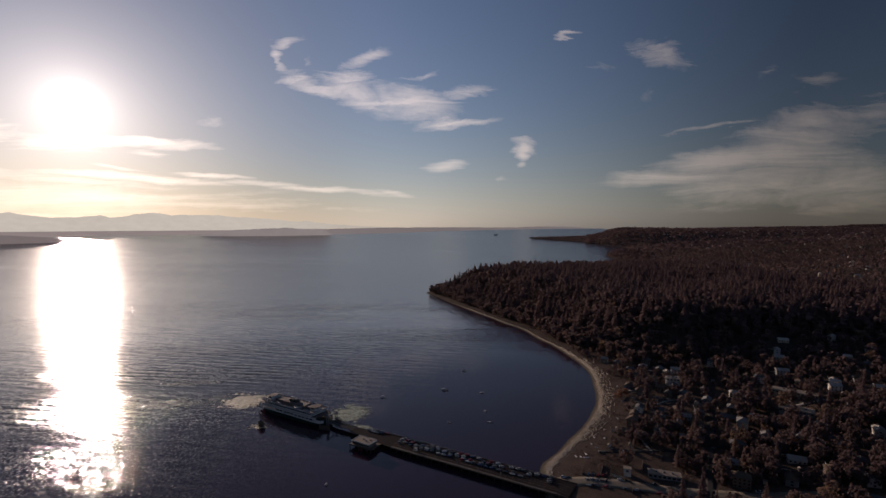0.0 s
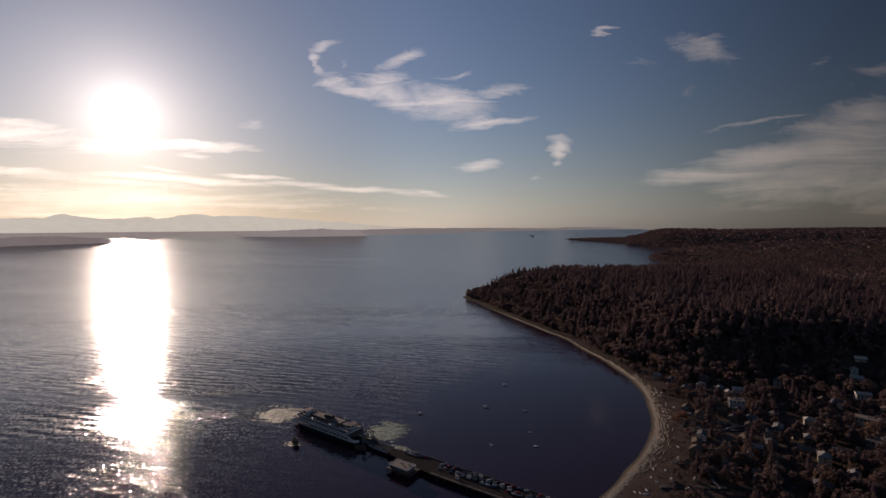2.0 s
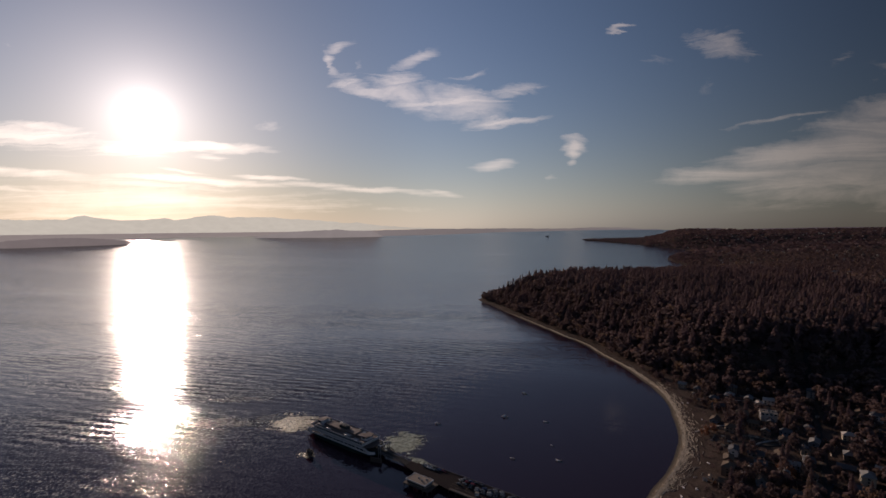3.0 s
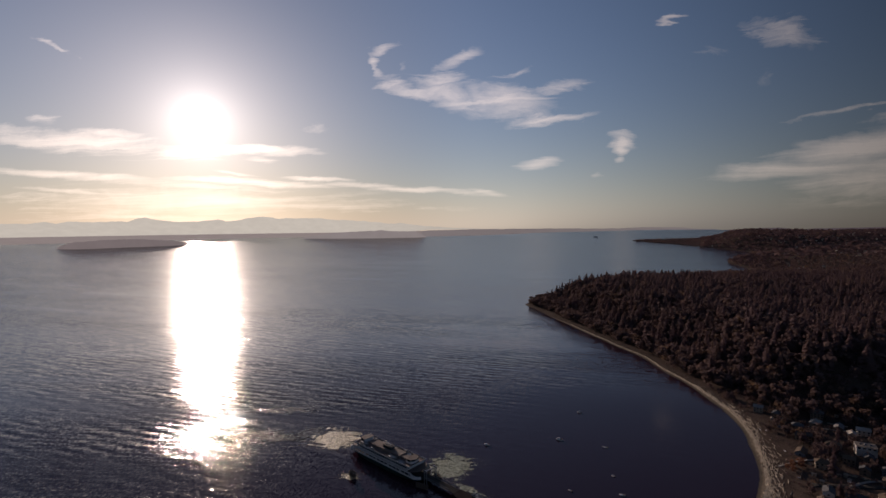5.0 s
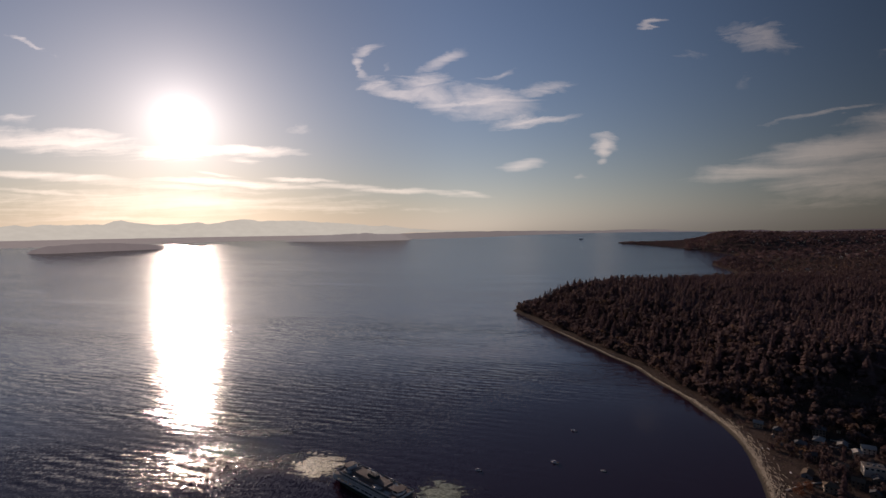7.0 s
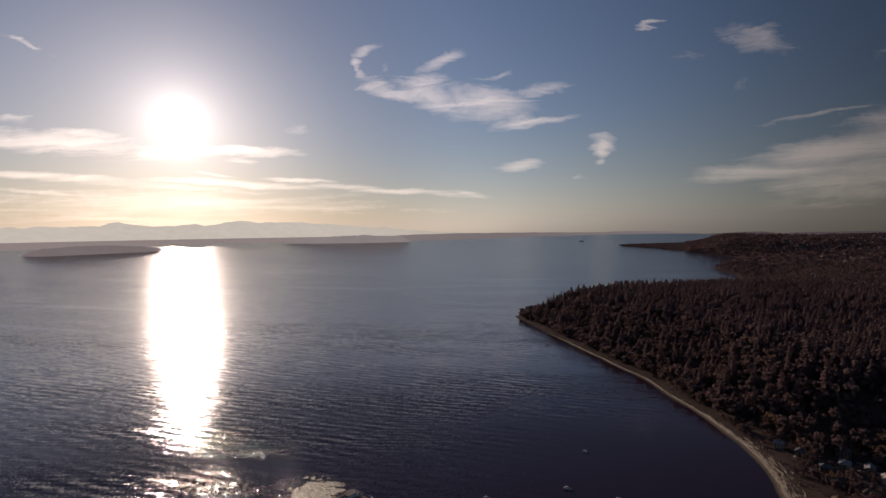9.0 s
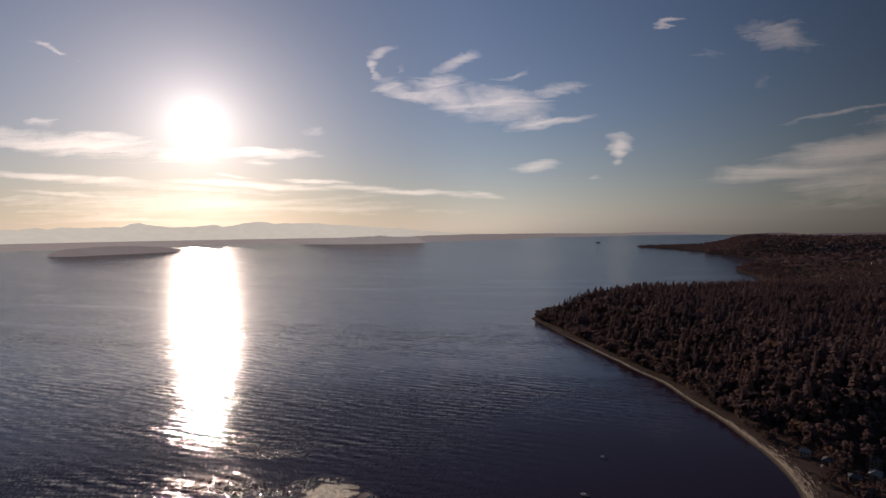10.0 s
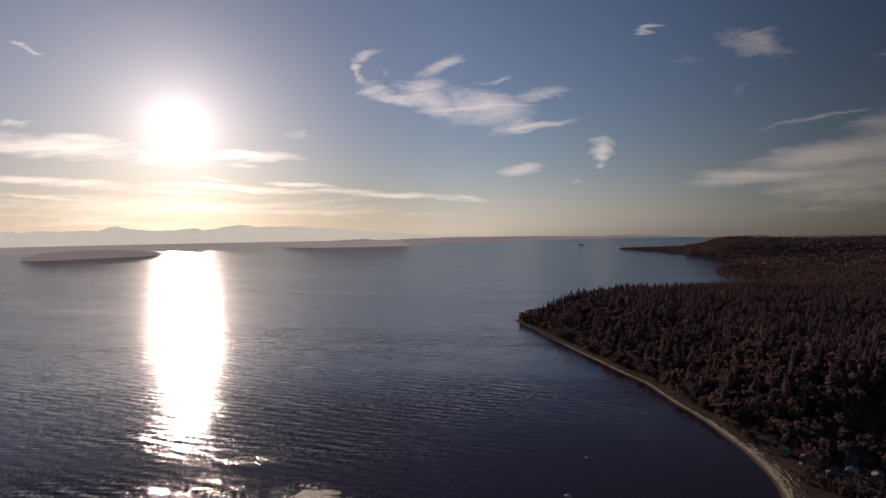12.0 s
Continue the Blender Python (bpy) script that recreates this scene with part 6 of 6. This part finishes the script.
def strand():
    rng = random.Random(8)
    kinds = [log_mesh(rng, *s) for s in ((7, 0.24), (5, 0.2), (9, 0.3), (3.8, 0.18), (6, 0.27))]
    line = [(p, q) for p, q in zip(SH, SH[1:]) if 340 < p[1] < 1290 and p[0] < 200]
    count = 0
    far_v, far_f, base = [], [], 0
    for _ in range(4200):
        p, q = rng.choice(line)
        k = rng.random()
        d = (q - p) / np.linalg.norm(q - p)
        inward = np.array([d[1], -d[0]])
        deep = 6.5 if 400 < p[1] < 640 and rng.random() < 0.5 else (2.0 if p[1] < 700 else 1.0)
        at = p + (q - p) * k + inward * ((3.8 if p[1] < 700 else 3.0) + deep * abs(rng.gauss(0, 1)))
        if float(inland(np.array([at[0]]), np.array([at[1]]))[0]) < 3.5:
            continue
        turn = math.degrees(math.atan2(d[1], d[0])) + rng.gauss(0, 16)
        z = ground_at(at[0] * K, at[1] * K)
        me = kinds[rng.randrange(5)]
        m = pose(at[0] * K, at[1] * K, z + 0.14, 0, rng.uniform(-3, 3), turn)
        if at[1] < 760 and count < 290:
            ob = new("driftwood_log", me)
            ob.matrix_basis = m
            tagged(ob, "bleached driftwood log lying on the beach", "log", "driftwood along the beach")
            count += 1
        else:
            v = np.array([m @ w.co for w in me.vertices])
            for f in me.polygons:
                i = list(f.vertices)
                far_f += [(base + i[0], base + i[j], base + i[j + 1]) for j in range(1, len(i) - 1)]
            far_v.append(v)
            base += len(v)
    tagged(mesh_object("driftwood", np.concatenate(far_v), np.array(far_f), LOG), "line of bleached driftwood along the park's shore", "driftwood", kind="stuff")
    # stones of the upper beach
    vs, fs, base = [], [], 0
    ico = np.array([(0, 0, 1), (0.9, 0, 0.2), (0.2, 0.85, 0.25), (-0.8, 0.4, 0.2), (-0.6, -0.7, 0.25), (0.3, -0.9, 0.2), (0, 0, -0.5)])
    faces = [(0, 1, 2), (0, 2, 3), (0, 3, 4), (0, 4, 5), (0, 5, 1), (6, 2, 1), (6, 3, 2), (6, 4, 3), (6, 5, 4), (6, 1, 5)]
    for _ in range(1800):
        p, q = rng.choice(line)
        d = (q - p) / np.linalg.norm(q - p)
        at = p + (q - p) * rng.random() + np.array([d[1], -d[0]]) * (8 + 5 * rng.random())
        z = ground_at(at[0] * K, at[1] * K)
        s = rng.uniform(0.2, 0.6)
        vs.append(ico * np.array([s * rng.uniform(0.7, 1.5), s, s * 0.7]) + np.array([at[0] * K, at[1] * K, z]))
        fs += [tuple(base + i for i in f) for f in faces]
        base += 7
    tagged(mesh_object("beach_stones", np.concatenate(vs), np.array(fs), STONE), "grey stones along the top of the beach", "stones", kind="stuff")


strand()


# ------------------------------------------------------------------ cars along the streets, garden shrubs


def park_cars():
    rng = random.Random(17)
    keys = sorted(CARS)
    made = 0
    for k, (_, pts, width, _) in enumerate(STREETS):
        p = smooth_line(pts, 10)
        for a, b in zip(p, p[1:]):
            if made > 60 or a[1] > 640 or a[0] > 430 or rng.random() > 0.42:
                continue
            d = (b - a) / np.linalg.norm(b - a)
            side = rng.choice((-1, 1))
            x, y = (a + np.array([-d[1], d[0]]) * side * (width / 2 - 0.3) / K)
            key = rng.choice(keys)
            z = ground_at(x * K, y * K) + 0.1 + 0.015 * k
            ob = copy_thing(CARS[key], pose(x * K, y * K, z, 0, 0, math.degrees(math.atan2(d[1], d[0])) + rng.choice((0, 180))))
            tagged(ob, CAR_NAMES[key[0]] + (" people carrier" if key[1] else " saloon car") + " parked at the kerb", "car", "cars parked in the streets")
            made += 1
    for i in range(10):
        key = keys[i % len(keys)]
        x, y = 98 + (i % 5) * 3.2, 331 + (i // 5) * 7 - (i % 5) * 0.8
        ob = copy_thing(CARS[key], pose(x * K, y * K, ground_at(x * K, y * K) + 0.02, 0, 0, 62))
        tagged(ob, CAR_NAMES[key[0]] + " car parked in the lot by the landing", "car", "cars parked by the landing")


def shrubs():
    rng = np.random.RandomState(77)
    shapes = [crown_mesh(rng, 22, 0.0) for _ in range(4)]
    x, y, r = scatter(78, 480, 330, 700, 5.2, 33, lambda x, y, d, q: ~in_park(x, y) & (d > 15) & (q < 0.42))
    keep = [i for i in range(len(x)) if clear_of_streets(x[i], y[i], 1.0) and min(math.hypot(x[i] - a, y[i] - b) for a, b in HOUSE_SPOTS) > 6.5]
    x, y = x[keep], y[keep]
    ob = woods("shrubs", "low garden shrubs and hedges between the houses", np.stack([x, y, 1.2 + 2.6 * r.rand(len(x)) ** 2, 1.5 + 0.6 * r.rand(len(x))], 1), shapes, BROADLEAF, 9)
    ob["category"] = "shrubs"


park_cars()
shrubs()


# ------------------------------------------------------------------ paths, yards, sheds and fences


for k, (label, pts, width, mat) in enumerate((
        ("curving pale garden path", [(160, 372), (160, 384), (161, 398), (168, 410), (174, 420), (182, 430), (190, 438)], 2.6, CONCRETE),
        ("pale concrete drive by the park", [(233, 586), (246, 582), (258, 579), (271, 575)], 2.6, CONCRETE),
        ("pale concrete drive between gardens", [(205, 470), (222, 480), (240, 484)], 2.8, CONCRETE),
        ("pale footpath up from the beach", [(172, 500), (184, 506), (200, 512), (222, 516)], 2.2, CONCRETE),
        ("pale terrace along the school", [(306, 440), (330, 446), (356, 452)], 5.0, CONCRETE))):
    ribbon("path_%d" % (k + 1), label, pts, width, mat, 0.22 + 0.015 * k)


FENCE = plain("pale_fence_boards", (0.40, 0.35, 0.29), 0.85, grain=2.5, vary=0.3, per_object=0.35)


def make_shed(wall, name, m):
    s = thing("garden_shed", "small %s garden shed with a shallow roof" % name, "shed", m, "garden sheds")
    walls = boxes("wall", [(-1.8, 1.8, -1.4, 1.4, -0.8, 2.2)], wall, s)
    boxes("door", [(-0.5, 0.5, -1.46, -1.38, 0.05, 1.95)], PLANK, walls)
    bm = bmesh.new()
    for k in (-1, 1):
        lo = [(-2.1, 1.8 * k, 2.1), (2.1, 1.8 * k, 2.1), (2.1, 0, 2.9), (-2.1, 0, 2.9)]
        v = [bm.verts.new(p) for p in lo] + [bm.verts.new((x, y, z + 0.12)) for x, y, z in lo]
        for f in ((0, 1, 2, 3), (7, 6, 5, 4), (0, 4, 5, 1), (1, 5, 6, 2), (2, 6, 7, 3), (3, 7, 4, 0)):
            bm.faces.new([v[i] for i in (f if k > 0 else f[::-1])])
    part("roof", bm, PALE_ROOF, s, "pale felted roof")
    return s


def make_fence(length, m):
    f = thing("fence", "weathered pale board fence along a garden", "fence", m, "garden fences")
    n = int(length / 2.4)
    for i in range(n + 1):
        boxes("post", [(i * 2.4 - 0.07, i * 2.4 + 0.07, -0.07, 0.07, -0.9, 1.7)], FENCE, f)
    for i in range(n):
        boxes("panel", [(i * 2.4 + 0.07, i * 2.4 + 2.33, -0.025, 0.025, -0.3, 1.55)], FENCE, f)
    return f


def make_dinghy(m):
    d = thing("rowing_boat", "upturned white rowing boat above the beach", "boat", m, "boats laid up ashore")
    bm = bmesh.new()
    shell(bm, [[(x * k, y * k, z) for x, y in ((2.1, 0), (1.2, 0.6), (-0.4, 0.72), (-1.9, 0.5), (-1.9, -0.5), (-0.4, -0.72), (1.2, -0.6))]
               for k, z in ((1.0, 0.0), (0.93, 0.35), (0.6, 0.6), (0.2, 0.66))])
    part("hull", bm, WHITE, d)
    boxes("keel", [(-1.6, 1.7, -0.04, 0.04, 0.6, 0.74)], PLANK, d)
    return d


def clutter():
    rng = random.Random(63)
    sheds = [(WALLS[0], "white"), (WALLS[5], "cream"), (WALLS[1], "grey"), (WALLS[2], "tan")]
    shed_kinds, fence_kinds, first_boat = {}, {}, None
    made = [0, 0, 0]
    for _ in range(5000):
        y = rng.uniform(300, 620)
        x = rng.uniform(95, min(460, 0.95 * y + 40))
        d = float(inland(np.array([x]), np.array([y]))[0])
        if d < 13 or in_park(x, y + 30) or not clear_of_streets(x, y, 3):
            continue
        near = min(math.hypot(x - a, y - b) for a, b in HOUSE_SPOTS)
        if d < 26:
            if made[0] < 16 and y > 360:
                m = on_ground(x, y, rng.uniform(0, 360))
                if first_boat is None:
                    first_boat = make_dinghy(m)
                else:
                    copy_thing(first_boat, m)
                made[0] += 1
            continue
        if near < 8.5 or near > 30:
            continue
        if made[1] < 75 and rng.random() < 0.5:
            k = rng.randrange(4)
            m = on_ground(x, y, rng.choice((0, 90)) - 28 + rng.uniform(-8, 8))
            if k in shed_kinds:
                copy_thing(shed_kinds[k], m)
            else:
                shed_kinds[k] = make_shed(*sheds[k], m)
            made[1] += 1
        elif made[2] < 90:
            k = rng.choice((9.6, 14.4, 19.2))
            m = on_ground(x, y, rng.choice((0, 90)) - 28 + rng.uniform(-5, 5))
            if k in fence_kinds:
                copy_thing(fence_kinds[k], m)
            else:
                fence_kinds[k] = make_fence(k, m)
            made[2] += 1


clutter()
